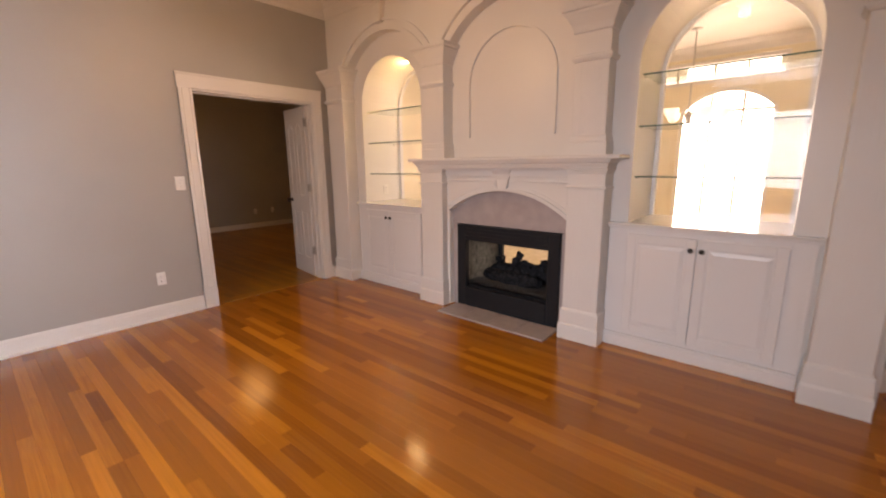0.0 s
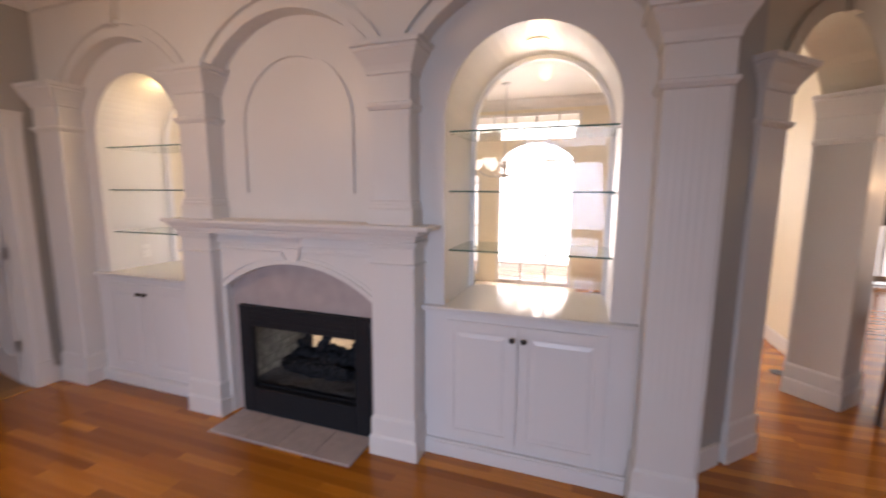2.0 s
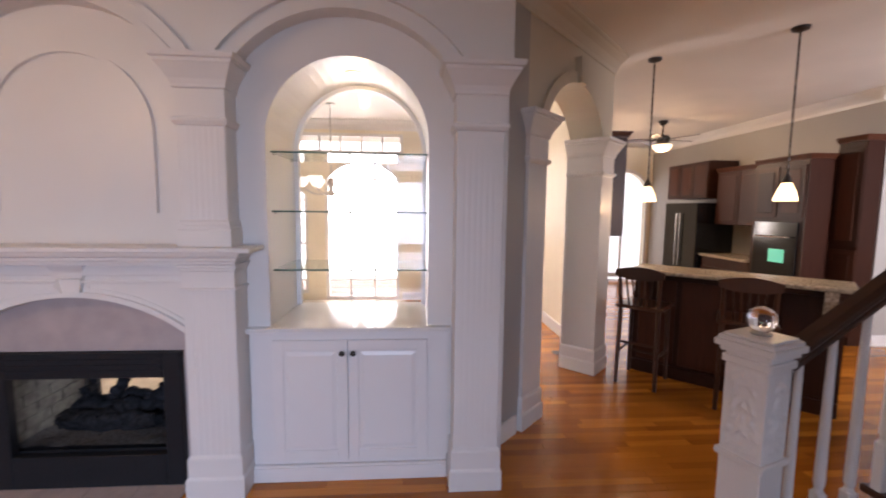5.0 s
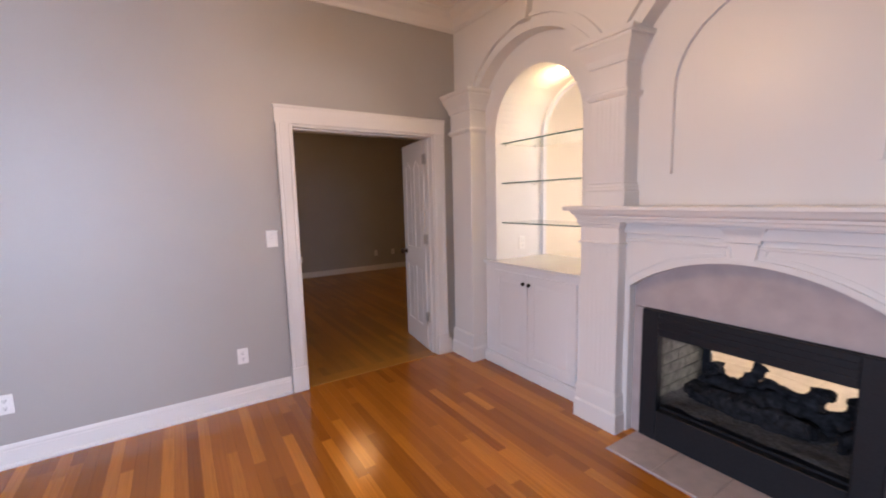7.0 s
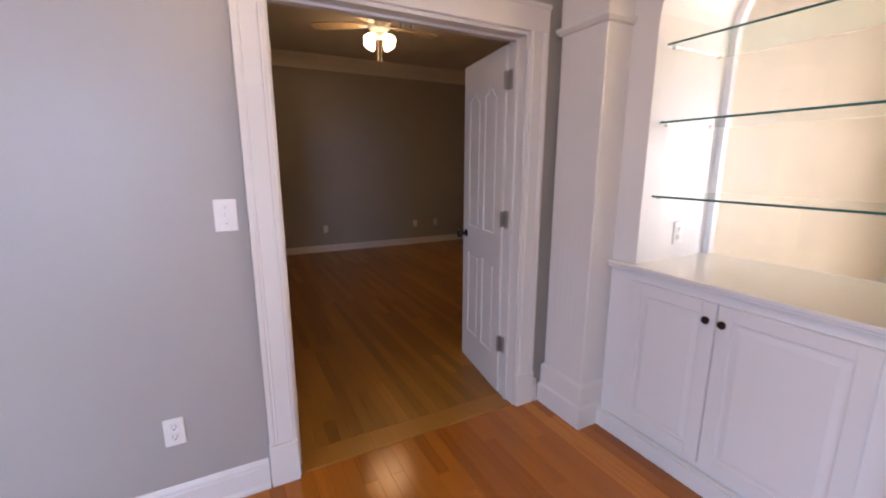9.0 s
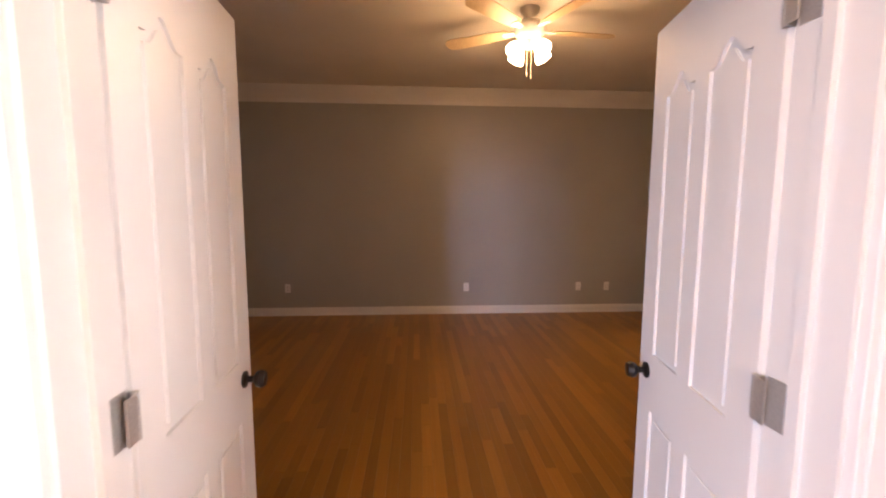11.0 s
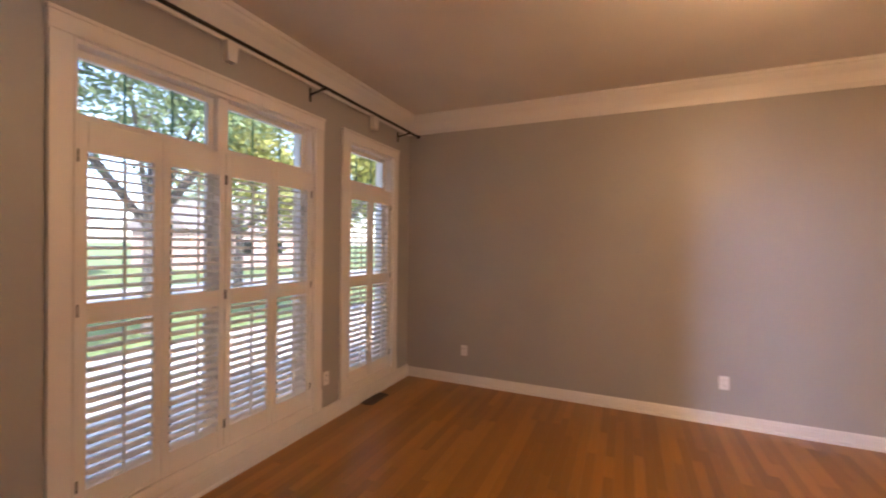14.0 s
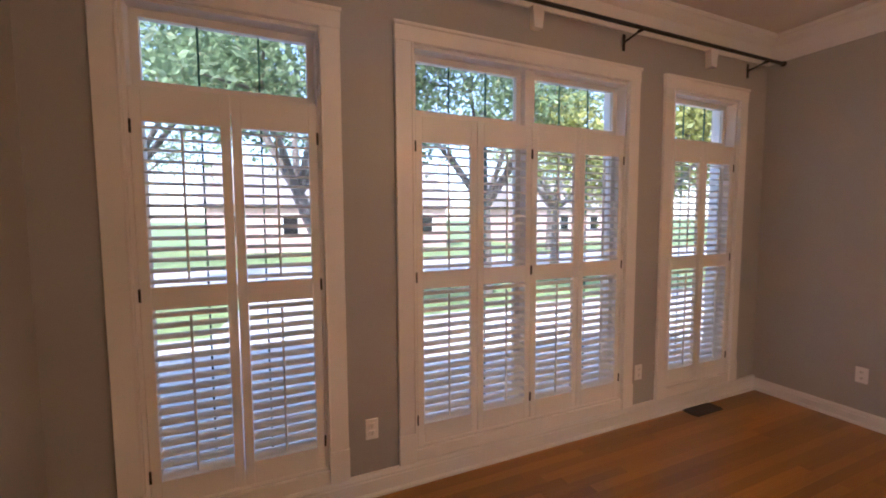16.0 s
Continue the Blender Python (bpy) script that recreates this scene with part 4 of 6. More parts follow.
# ---- ceiling fans ----
def ceiling_fan(name, place, ceiling, blade_mat, body_mat, blades, start, shades, label, power, length=0.50, drop=0.05, bowl=False, light=None, spread=0.085, kit=0.085, turn=40):
    x, y, z = place            # z: plane of the blades
    f = thing(name, (x, y, ceiling), label, "ceiling fan")
    m = Matrix.Translation((x, y, 0))
    bm = B()
    lathe(bm, [(0.075, ceiling), (0.07, ceiling - 0.03), (0.03, ceiling - 0.07)][::-1], 20, m)
    part("canopy", bm, body_mat, f, world_space=True, smooth=True)
    bm = B()
    lathe(bm, [(0.013, z + 0.05), (0.013, ceiling - 0.06)], 12, m)
    part("downrod", bm, body_mat, f, world_space=True)
    bm = B()
    lathe(bm, [(0.04, z - 0.085), (0.075, z - 0.07), (0.11, z - 0.035), (0.12, z + 0.02), (0.09, z + 0.06), (0.03, z + 0.075)], 24, m)
    part("motor", bm, body_mat, f, world_space=True, smooth=True)
    for i in range(blades):
        a = radians(start + 360 / blades * i)
        mm = m @ Matrix.Rotation(a, 4, "Z") @ Matrix.Translation((0, 0, z)) @ Matrix.Rotation(radians(11), 4, "X")
        bm = B()
        pts = [(0.17, -0.045), (0.30, -0.062), (length, -0.072)] + [(length + 0.06 * math.cos(t), 0.072 * math.sin(t)) for t in (-1.1, -0.5, 0, 0.5, 1.1)] + [(length, 0.072), (0.30, 0.062), (0.17, 0.045)]
        prism(bm, pts, -0.004, 0.004, "xy")
        bmesh.ops.transform(bm, matrix=mm, verts=bm.verts[:])
        bl = part("blade", bm, blade_mat, f, world_space=True)
        bm = B()
        prism(bm, [(0.09, -0.018), (0.20, -0.035), (0.22, 0), (0.20, 0.035), (0.09, 0.018)], -0.010, -0.004, "xy")
        bmesh.ops.transform(bm, matrix=mm, verts=bm.verts[:])
        part("blade_iron", bm, body_mat, bl, world_space=True)
    zl = z - kit
    if bowl:
        bm = B()
        lathe(bm, [(0.02, zl - 0.115), (0.09, zl - 0.10), (0.14, zl - 0.05), (0.15, zl - 0.005), (0.10, zl)], 24, m)
        part("glass_bowl", bm, SHADEGLASS, f, "lit frosted glass bowl", world_space=True, smooth=True)
        lamp("fan_lamp", "POINT", (x, y, zl - 0.2), power, light or WARM, 0.16)
    else:
        bm = B()
        lathe(bm, [(0.03, zl - 0.05), (0.06, zl - 0.035), (0.06, zl)], 20, m)
        part("light_kit", bm, body_mat, f, world_space=True, smooth=True)
        for i in range(shades):
            a = radians(start + turn + 360 / shades * i)
            mm = m @ Matrix.Rotation(a, 4, "Z") @ Matrix.Translation((spread, 0, zl - 0.02)) @ Matrix.Rotation(radians(-42), 4, "Y") @ Matrix.Rotation(radians(180), 4, "X")
            bm = B()
            lathe(bm, [(0.022, 0.0), (0.030, 0.02), (0.055, 0.06), (0.066, 0.10), (0.062, 0.115), (0.03, 0.118)], 20, mm)
            part("glass_shade", bm, BULB, f, "lit frosted glass shade", world_space=True, smooth=True)
        for s, l in ((-0.018, 0.17 + max(0, -kit)), (0.022, 0.20 + max(0, -kit))):
            bm = B()
            rod(bm, (x + s, y + s * 0.6, zl - 0.05), (x + s, y + s * 0.6, zl - 0.05 - l), 0.0016, 6)
            rod(bm, (x + s, y + s * 0.6, zl - 0.05 - l - 0.03), (x + s, y + s * 0.6, zl - 0.05 - l), 0.006, 8)
            part("pull_chain", bm, BRONZE if kit < 0 else body_mat, f, world_space=True)
        lamp("fan_lamp", "POINT", (x, y, zl - 0.16), power, light or WARM, 0.28)
    return f


ceiling_fan("ceiling_fan", (1.76, -1.61, 2.62), CEIL_Z, BLADEWOOD, NICKEL, 5, 22, 4, "ceiling fan with wooden blades and lit glass shades", 42, 0.50, spread=0.13, kit=-0.03)

# ---- diagonal hall wall with its arch ----
D45 = Matrix.Rotation(radians(45), 4, "Z")     # local x runs along the wall, local y = -n


def diagonal(bm):
    bmesh.ops.transform(bm, matrix=D45, verts=bm.verts[:])
    return bm


def n(v):
    return -v


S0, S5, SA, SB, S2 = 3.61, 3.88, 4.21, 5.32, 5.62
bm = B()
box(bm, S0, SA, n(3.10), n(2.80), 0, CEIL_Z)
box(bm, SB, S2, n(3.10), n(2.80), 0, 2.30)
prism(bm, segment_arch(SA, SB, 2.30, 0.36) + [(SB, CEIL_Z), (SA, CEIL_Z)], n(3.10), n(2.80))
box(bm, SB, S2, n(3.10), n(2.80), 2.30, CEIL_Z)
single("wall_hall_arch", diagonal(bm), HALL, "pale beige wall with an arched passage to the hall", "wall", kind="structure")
bm = B()
box(bm, S0, S5 + 0.07, n(3.106), n(3.099), 0, CEIL_Z)
single("wall_grey_return", diagonal(bm), GREY, "narrow grey painted wall return", "wall", kind="structure")
bm = B()
box(bm, S0, S5, n(3.13), n(3.106), 0, 0.135, 0.003)
single("baseboard_return", diagonal(bm), WHITE, "white painted baseboard", "baseboard", kind="structure")
for a, b in ((S5, SA), (SB, S2)):
    p = thing("arch_pilaster", D45 @ Matrix.Translation(((a + b) / 2, n(3.0), 0)), "white pilaster of the hall arch with a moulded cap", "pilaster", "hall arch pilasters")
    for nm, profile in (("base", BASE_PROFILE), ("shaft", [(0.0, 0.25), (0.0, 1.95)]), ("capital", capital_profile(2.30))):
        bm = B()
        moulded(bm, a + 0.06 * (a == S5), b, n(3.13), profile, n(2.78))
        part(nm, diagonal(bm), WHITE, p, world_space=True)
bm = B()
inner = segment_arch(SA, SB, 2.30, 0.36)
prism(bm, ring(inner, grown(inner, 0.09)), n(3.125), n(3.10))
c = (SA + SB) / 2
prism(bm, [(c - 0.05, 2.66), (c + 0.05, 2.66), (c + 0.08, 2.86), (c - 0.08, 2.86)], n(3.16), n(3.10))
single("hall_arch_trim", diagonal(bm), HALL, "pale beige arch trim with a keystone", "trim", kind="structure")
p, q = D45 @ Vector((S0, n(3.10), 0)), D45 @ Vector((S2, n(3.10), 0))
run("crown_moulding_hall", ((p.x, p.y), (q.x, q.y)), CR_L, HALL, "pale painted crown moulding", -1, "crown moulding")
# hall wall seen through the arch, and its floor register
bm = B()
box(bm, 6.10, 6.22, 2.25, 6.9, 0, CEIL_Z)
single("wall_hall", bm, CREAM, "cream painted hall wall", "wall", kind="structure")
bm = B()
box(bm, 6.078, 6.10, 2.25, 6.9, 0, 0.15, 0.003)
single("baseboard_hall", bm, WHITE, "white painted baseboard", "baseboard", kind="structure")


def register(x, y, turn, w, d, label):
    t = thing("floor_register", pose(x, y, 0.0, 0, 0, turn), label, "floor vent", "floor registers")
    bm = B()
    box(bm, -w / 2, w / 2, -d / 2, d / 2, 0.0, 0.003)
    part("pan", bm, SLOT, t)
    bm = B()
    for s in (-1, 1):
        box(bm, -w / 2, w / 2, s * d / 2 - 0.012, s * d / 2 + 0.012, 0.0, 0.007, 0.002)
        box(bm, s * w / 2 - 0.012, s * w / 2 + 0.012, -d / 2 + 0.012, d / 2 - 0.012, 0.0, 0.007, 0.002)
    part("frame", bm, BRONZE, t)
    k = int(w / 0.022)
    for i in range(1, k):
        bm = B()
        box(bm, -w / 2 + i * w / k - 0.004, -w / 2 + i * w / k + 0.004, -d / 2 + 0.012, d / 2 - 0.012, 0.003, 0.006)
        part("slat", bm, BRONZE, t)
    return t


register(5.93, 2.18, 0, 0.26, 0.10, "dark metal floor register by the hall wall")
register(-4.14, -3.275, 0, 0.30, 0.12, "dark bronze floor register below the window")

# ---- kitchen ----
def kitchen_unit(name, y0, y1, z0, z1, x0, x1, rows, label, cat="cabinet"):
    u = thing(name, ((x0 + x1) / 2, (y0 + y1) / 2, z0), label, cat, "kitchen cabinets")
    bm = B()
    box(bm, x0 + 0.02, x1, y0, y1, z0, z1)
    part("body", bm, DARKWOOD, u, world_space=True)
    for a, b in rows:
        k = max(1, round((y1 - y0) / 0.42))
        for i in range(k):
            ya, yb = y0 + (y1 - y0) * i / k + 0.006, y0 + (y1 - y0) * (i + 1) / k - 0.006
            bm = B()
            box(bm, x0, x0 + 0.02, ya, yb, a + 0.006, b - 0.006, 0.003)
            d = part("door", bm, DARKWOOD, u, world_space=True)
            bm = B()
            box(bm, x0 - 0.008, x0 + 0.004, ya + 0.06, yb - 0.06, a + 0.07, b - 0.07, 0.006)
            part("raised_panel", bm, DARKWOOD, d, world_space=True)
    return u


kitchen_unit("pantry_cabinet", 2.29, 2.62, 0.0, 2.48, 9.50, 9.74, [(0.10, 1.18), (1.22, 2.42)], "tall dark wood pantry cabinet with raised panels")
oven = thing("wall_oven", (9.45, 3.0, 0.0), "black built-in wall oven with a painted window reflection in dark wood", "oven")
bm = B()
box(bm, 9.16, 9.74, 2.63, 3.45, 0.0, 2.30)
part("housing", bm, DARKWOOD, oven, world_space=True)
for z0, z1 in ((0.12, 0.50), (1.56, 2.24)):
    for y0, y1 in ((2.66, 3.03), (3.05, 3.42)):
        bm = B()
        box(bm, 9.142, 9.160, y0, y1, z0, z1, 0.003)
        d = part("door", bm, DARKWOOD, oven, world_space=True)
        bm = B()
        box(bm, 9.134, 9.144, y0 + 0.06, y1 - 0.06, z0 + 0.06, z1 - 0.06, 0.005)
        part("raised_panel", bm, DARKWOOD, d, world_space=True)
bm = B()
box(bm, 9.13, 9.17, 2.70, 3.38, 0.55, 1.50, 0.006)
part("oven_front", bm, APPLIANCE, oven, world_space=True)
bm = B()
rod(bm, (9.10, 2.76, 1.30), (9.10, 3.32, 1.30), 0.011, 10)
part("handle", bm, STEEL, oven, world_space=True)
# glowing patch imitating a window mirrored in the black front
bm = B()
box(bm, 9.126, 9.132, 2.86, 3.10, 0.95, 1.13)
part("oven_reflection", bm, OVEN_GLINT, oven, "greenish window reflection painted as a glowing patch", world_space=True)
kitchen_unit("upper_cabinet", 3.46, 4.45, 1.42, 2.28, 9.34, 9.74, [(1.42, 2.28)], "dark wood upper cabinet")
kitchen_unit("lower_cabinet", 3.46, 4.45, 0.0, 0.88, 9.14, 9.74, [(0.10, 0.72)], "dark wood lower cabinet")
bm = B()
box(bm, 9.10, 9.74, 3.46, 4.45, 0.88, 0.92, 0.006)
single("kitchen_worktop", bm, GRANITE, "speckled granite worktop on the lower cabinet", "worktop")
fridge = thing("refrigerator", (9.4, 4.95, 0), "black refrigerator with steel handles", "refrigerator")
bm = B()
box(bm, 9.05, 9.74, 4.50, 5.40, 0.0, 1.78, 0.01)
part("body", bm, APPLIANCE, fridge, world_space=True)
for y in (4.90, 5.0):
    bm = B()
    rod(bm, (9.02, y, 0.65), (9.02, y, 1.6), 0.012, 10)
    part("handle", bm, STEEL, fridge, world_space=True)
kitchen_unit("cabinet_over_fridge", 4.50, 5.60, 1.86, 2.50, 9.20, 9.74, [(1.86, 2.50)], "dark wood cabinet above the refrigerator")

kitchen_unit("upper_cabinet", 2.30, 2.90, 1.33, 2.44, 6.20, 6.60, [], "dark wood upper cabinet hung on the hall wall")
for x0, x1, y0, y1, z in ((9.50, 9.74, 2.29, 2.62, 2.48), (9.16, 9.74, 2.63, 3.45, 2.30), (9.34, 9.74, 3.46, 4.45, 2.28), (6.22, 6.60, 2.30, 2.90, 2.44)):
    bm = B()
    moulded(bm, x0, x1, y0, [(0.0, z + 0.001), (0.012, z + 0.004), (0.014, z + 0.02), (0.035, z + 0.05), (0.040, z + 0.055), (0.040, z + 0.07)], y1)
    single("cabinet_cornice", bm, DARKWOOD, "dark wood cornice on top of the kitchen cabinets", "cornice", "cabinet cornices")

# bright arched window at the end of the kitchen
kw = thing("window_kitchen", (9.08, 7.1, 0.0), "tall bright arched window at the end of the kitchen", "window", kind="structure")
bm = B()
inner = segment_arch(8.55, 9.62, 2.20, 0.33)
prism(bm, ring(inner, grown(inner, 0.07)), 7.08, 7.10)
box(bm, 8.48, 8.55, 7.08, 7.10, 0.0, 2.20)
box(bm, 9.62, 9.69, 7.08, 7.10, 0.0, 2.20)
part("window_frame", bm, WHITE, kw, world_space=True)
bm = B()
box(bm, 9.06, 9.11, 7.14, 7.18, 0.12, 2.50)
box(bm, 8.55, 9.62, 7.14, 7.18, 0.06, 0.16)
part("glazing_bar", bm, WHITE, kw, world_space=True)
bm = B()
box(bm, 8.2, 9.9, 7.60, 7.62, -0.1, 3.0)
single("backdrop_kitchen_daylight", bm, KITCHENDAY, "bright white daylight outside the kitchen window", "backdrop", kind="structure")

# breakfast bar, square to the hall arch wall
bar = thing("breakfast_bar", D45 @ Matrix.Translation((5.9, n(4.2), 0)), "dark wood breakfast bar with raised panels", "bar counter")
bm = B()
box(bm, 5.78, 6.00, n(4.90), n(3.35), 0, 1.03)
part("body", diagonal(bm), DARKWOOD, bar, world_space=True)
for i in range(4):
    bm = B()
    a = 3.40 + 0.37 * i
    box(bm, 5.765, 5.782, n(a + 0.33), n(a), 0.14, 0.96, 0.006)
    part("panel", diagonal(bm), DARKWOOD, bar, world_space=True)
bm = B()
box(bm, 5.752, 5.782, n(4.90), n(3.35), 0, 0.12, 0.004)
part("plinth", diagonal(bm), DARKWOOD, bar, world_space=True)
bm = B()
box(bm, 5.56, 6.06, n(4.95), n(3.33), 1.03, 1.068, 0.010)
single("granite_countertop", diagonal(bm), GRANITE, "pale speckled granite bar top", "worktop")
for nn in (3.55, 4.80):
    cb = thing("bar_corbel", D45 @ Matrix.Translation((5.75, n(nn), 0.8)), "carved wooden corbel under the bar top", "corbel", "bar corbels")
    bm = B()
    prism(bm, [(5.78, 0.72), (5.72, 0.76), (5.68, 0.86), (5.61, 0.95), (5.60, 1.028), (5.78, 1.028)], n(nn + 0.04), n(nn - 0.04))
    part("bracket", diagonal(bm), GRANITE if nn > 4 else DARKWOOD, cb, world_space=True)


def bar_stool(m):
    """A counter chair: local -x is its back, facing the living room."""
    s = thing("bar_stool", m, "dark stained wooden bar stool with a slatted back", "bar stool", "stools at the bar")
    for y in (-0.17, 0.17):
        bm = B()
        rod(bm, (-0.20, y, 0), (-0.175, y * 0.95, 0.72), 0.017, 10, 0.021)
        rod(bm, (-0.175, y * 0.95, 0.72), (-0.225, y, 1.06), 0.021, 10, 0.016)
        part("leg", bm, STOOLWOOD, s)
        bm = B()
        rod(bm, (0.19, y, 0), (0.165, y * 0.95, 0.72), 0.017, 10, 0.021)
        part("leg", bm, STOOLWOOD, s)
        bm = B()
        rod(bm, (-0.19, y, 0.30), (0.18, y, 0.30), 0.011, 8)
        part("stretcher", bm, STOOLWOOD, s)
    for x, z in ((-0.19, 0.40), (0.18, 0.22)):
        bm = B()
        rod(bm, (x, -0.17, z), (x, 0.17, z), 0.012, 8)
        part("stretcher", bm, STOOLWOOD, s)
    bm = B()
    box(bm, -0.20, 0.21, -0.205, 0.205, 0.72, 0.755, 0.012)
    part("seat", bm, STOOLWOOD, s)
    bm = B()
    prism(bm, [(-0.205, 1.03)] + [(-0.205 + 0.41 * i / 10, 1.085 + 0.035 * math.sin(math.pi * i / 10)) for i in range(11)] + [(0.205, 1.03), (0.10, 1.00), (-0.10, 1.00)], -0.245, -0.215, "yz")
    part("top_rail", bm, STOOLWOOD, s)
    for y in (-0.11, -0.055, 0, 0.055, 0.11):
        bm = B()
        rod(bm, (-0.185, y * 0.8, 0.75), (-0.228, y, 1.02), 0.009, 8)
        part("back_slat", bm, STOOLWOOD, s)
    return s


st = bar_stool(D45 @ Matrix.Translation((5.52, n(3.52), 0)))
copy_thing(st, D45 @ Matrix.Translation((5.52, n(4.30), 0)) @ Matrix.Rotation(radians(6), 4, "Z"))


def pendant(x, y):
    p = thing("pendant_lamp", (x, y, CEIL_Z), "pendant lamp on a chain with a lit glass shade", "pendant lamp", "pendants over the bar")
    m = Matrix.Translation((x, y, 0))
    bm = B()
    lathe(bm, [(0.02, CEIL_Z - 0.035), (0.06, CEIL_Z - 0.02), (0.065, CEIL_Z)], 18, m)
    part("canopy", bm, BRONZE, p, world_space=True)
    bm = B()
    z = CEIL_Z - 0.03
    i = 0
    while z > 1.93:
        box(bm, x - (0.009 if i % 2 else 0.003), x + (0.009 if i % 2 else 0.003), y - (0.003 if i % 2 else 0.009), y + (0.003 if i % 2 else 0.009), z - 0.036, z, 0.002)
        z -= 0.03
        i += 1
    part("chain", bm, BRONZE, p, world_space=True)
    bm = B()
    lathe(bm, [(0.035, 1.86), (0.03, 1.90), (0.010, 1.94)], 16, m)
    part("fitter", bm, BRONZE, p, world_space=True)
    bm = B()
    lathe(bm, [(0.085, 1.72), (0.07, 1.78), (0.045, 1.84), (0.035, 1.865)], 20, m)
    part("glass_shade", bm, BULB, p, "lit amber glass shade", world_space=True, smooth=True)
    lamp("pendant_lamp_light", "POINT", (x, y, 1.66), 5, WARM, 0.05)


pendant(6.54, 1.74)
pendant(7.29, 0.97)
ceiling_fan("ceiling_fan", (8.27, 4.37, 2.80), CEIL_Z, RAILWOOD, BRONZE, 5, 10, 0, "dark ceiling fan with a lit glass bowl in the kitchen", 36, 0.52, bowl=True)

# ---- stairs ----
NX, NY = 5.46, -0.91
newel = thing("newel_post", pose(NX, NY, 0, 0, 0, 20), "white carved newel post with a moulded cap", "newel post", "stair newels")
bm = B()
box(bm, -0.072, 0.072, -0.072, 0.072, 0, 1.11, 0.003)
part("post", bm, WHITE, newel)
for nm, z0, z1, o in (("plinth", 0, 0.16, 0.02), ("collar", 0.71, 0.735, 0.012), ("collar", 1.07, 1.10, 0.010)):
    bm = B()
    box(bm, -0.072 - o, 0.072 + o, -0.072 - o, 0.072 + o, z0, z1, 0.004)
    part(nm, bm, WHITE, newel)
bm = B()
for z0, z1, o in ((1.11, 1.13, 0.016), (1.13, 1.155, 0.030), (1.155, 1.17, 0.022), (1.17, 1.18, 0.010)):
    box(bm, -0.072 - o, 0.072 + o, -0.072 - o, 0.072 + o, z0, z1, 0.004)
part("cap", bm, WHITE, newel)
# carved relief on the faces: leaves and bunches swelling out of the wood
for side in range(4):
    bm = B()
    bmesh.ops.create_grid(bm, x_segments=26, y_segments=60, size=0.5)
    for v in bm.verts:
        u, w = v.co.x * 0.124, 0.903 + v.co.y * 0.31
        edge = max(0.0, 1 - (2 * abs(v.co.x)) ** 6) * max(0.0, 1 - (2 * abs(v.co.y)) ** 10)
        p = Vector((abs(u) * 42 + side * 0.4, w * 36 + abs(u) * 20, side * 3.0))
        swell = max(0.0, noise.noise(p) + 0.15) + 0.35 * max(0.0, noise.noise(p * 2.3))
        v.co = (u, -0.0725 - 0.016 * swell * edge, w)
    bmesh.ops.transform(bm, matrix=Matrix.Rotation(radians(90 * side), 4, "Z"), verts=bm.verts[:])
    part("carving", bm, WHITE, newel, "raised floral carving", smooth=True)
ball = thing("newel_ball", (NX, NY, 1.18), "clear crystal ball finial on the newel post", "finial")
bm = B()
lathe(bm, [(0.03, 0.0), (0.035, 0.006), (0.022, 0.014)], 16)
part("collar", bm, NICKEL, ball)
bm = B()
bmesh.ops.create_uvsphere(bm, u_segments=20, v_segments=12, radius=0.047, matrix=Matrix.Translation((0, 0, 0.056)))
part("ball", bm, CRYSTAL, ball, smooth=True)
stair = thing("staircase", (6.6, -1.3, 0), "staircase with dark wood treads and white risers", "staircase")
RISE, GO, NST = 0.187, 0.25, 3
for i in range(NST):
    x = NX + 0.04 + GO * i
    bm = B()
    box(bm, x - 0.03, x + GO, NY - 1.12, NY + 0.05, RISE * (i + 1) - 0.032, RISE * (i + 1), 0.006)
    part("tread", bm, RAILWOOD, stair, world_space=True)
    bm = B()
    box(bm, x, x + 0.018, NY - 1.10, NY + 0.02, RISE * i, RISE * (i + 1) - 0.032)
    part("riser", bm, WHITE, stair, world_space=True)
    bm = B()
    box(bm, x, x + GO, NY - 0.02, NY + 0.02, 0, RISE * (i + 1) - 0.032)
    part("stringer", bm, WHITE, stair, world_space=True)
rail = thing("stair_railing", (NX, NY, 0), "dark wood handrail on white turned balusters", "stair railing")
slope = RISE / GO
bm = B()
pts = [(-0.028, -0.012), (0.028, -0.012), (0.036, 0.012), (0.030, 0.022), (0.040, 0.036), (0.040, 0.056), (0.024, 0.074), (-0.024, 0.074), (-0.040, 0.056), (-0.040, 0.036), (-0.030, 0.022), (-0.036, 0.012)]
L = 0.80
prism(bm, [(NY + u, v) for u, v in pts], 0, L, "yz")
for v in bm.verts:
    v.co.z += 1.02 + v.co.x * slope
    v.co.x += NX + 0.06
part("handrail", bm, RAILWOOD, rail, "dark stained wood handrail", world_space=True)
for i in range(6):
    x = NX + 0.16 + GO / 2 * i
    zt = 1.015 + (x - NX - 0.06) * slope
    zb = RISE * (int((x - NX - 0.01) / GO) + 1)
    bm = B()
    box(bm, x - 0.019, x + 0.019, NY - 0.019, NY + 0.019, zb, zb + 0.19, 0.003)
    lathe(bm, [(0.019, zb + 0.19), (0.013, zb + 0.205), (0.018, zb + 0.225), (0.018, zb + 0.26), (0.0125, zt)], 12, Matrix.Translation((x, NY, 0)))
    part("baluster", bm, WHITE, rail, world_space=True, smooth=False)
upper_newel = thing("newel_post", (NX + L + 0.10, NY, 0), "dark wood newel post with a flat cap at the landing", "newel post", "stair newels")
bm = B()
box(bm, NX + L + 0.06, NX + L + 0.17, NY - 0.055, NY + 0.055, 0, 2.12, 0.004)
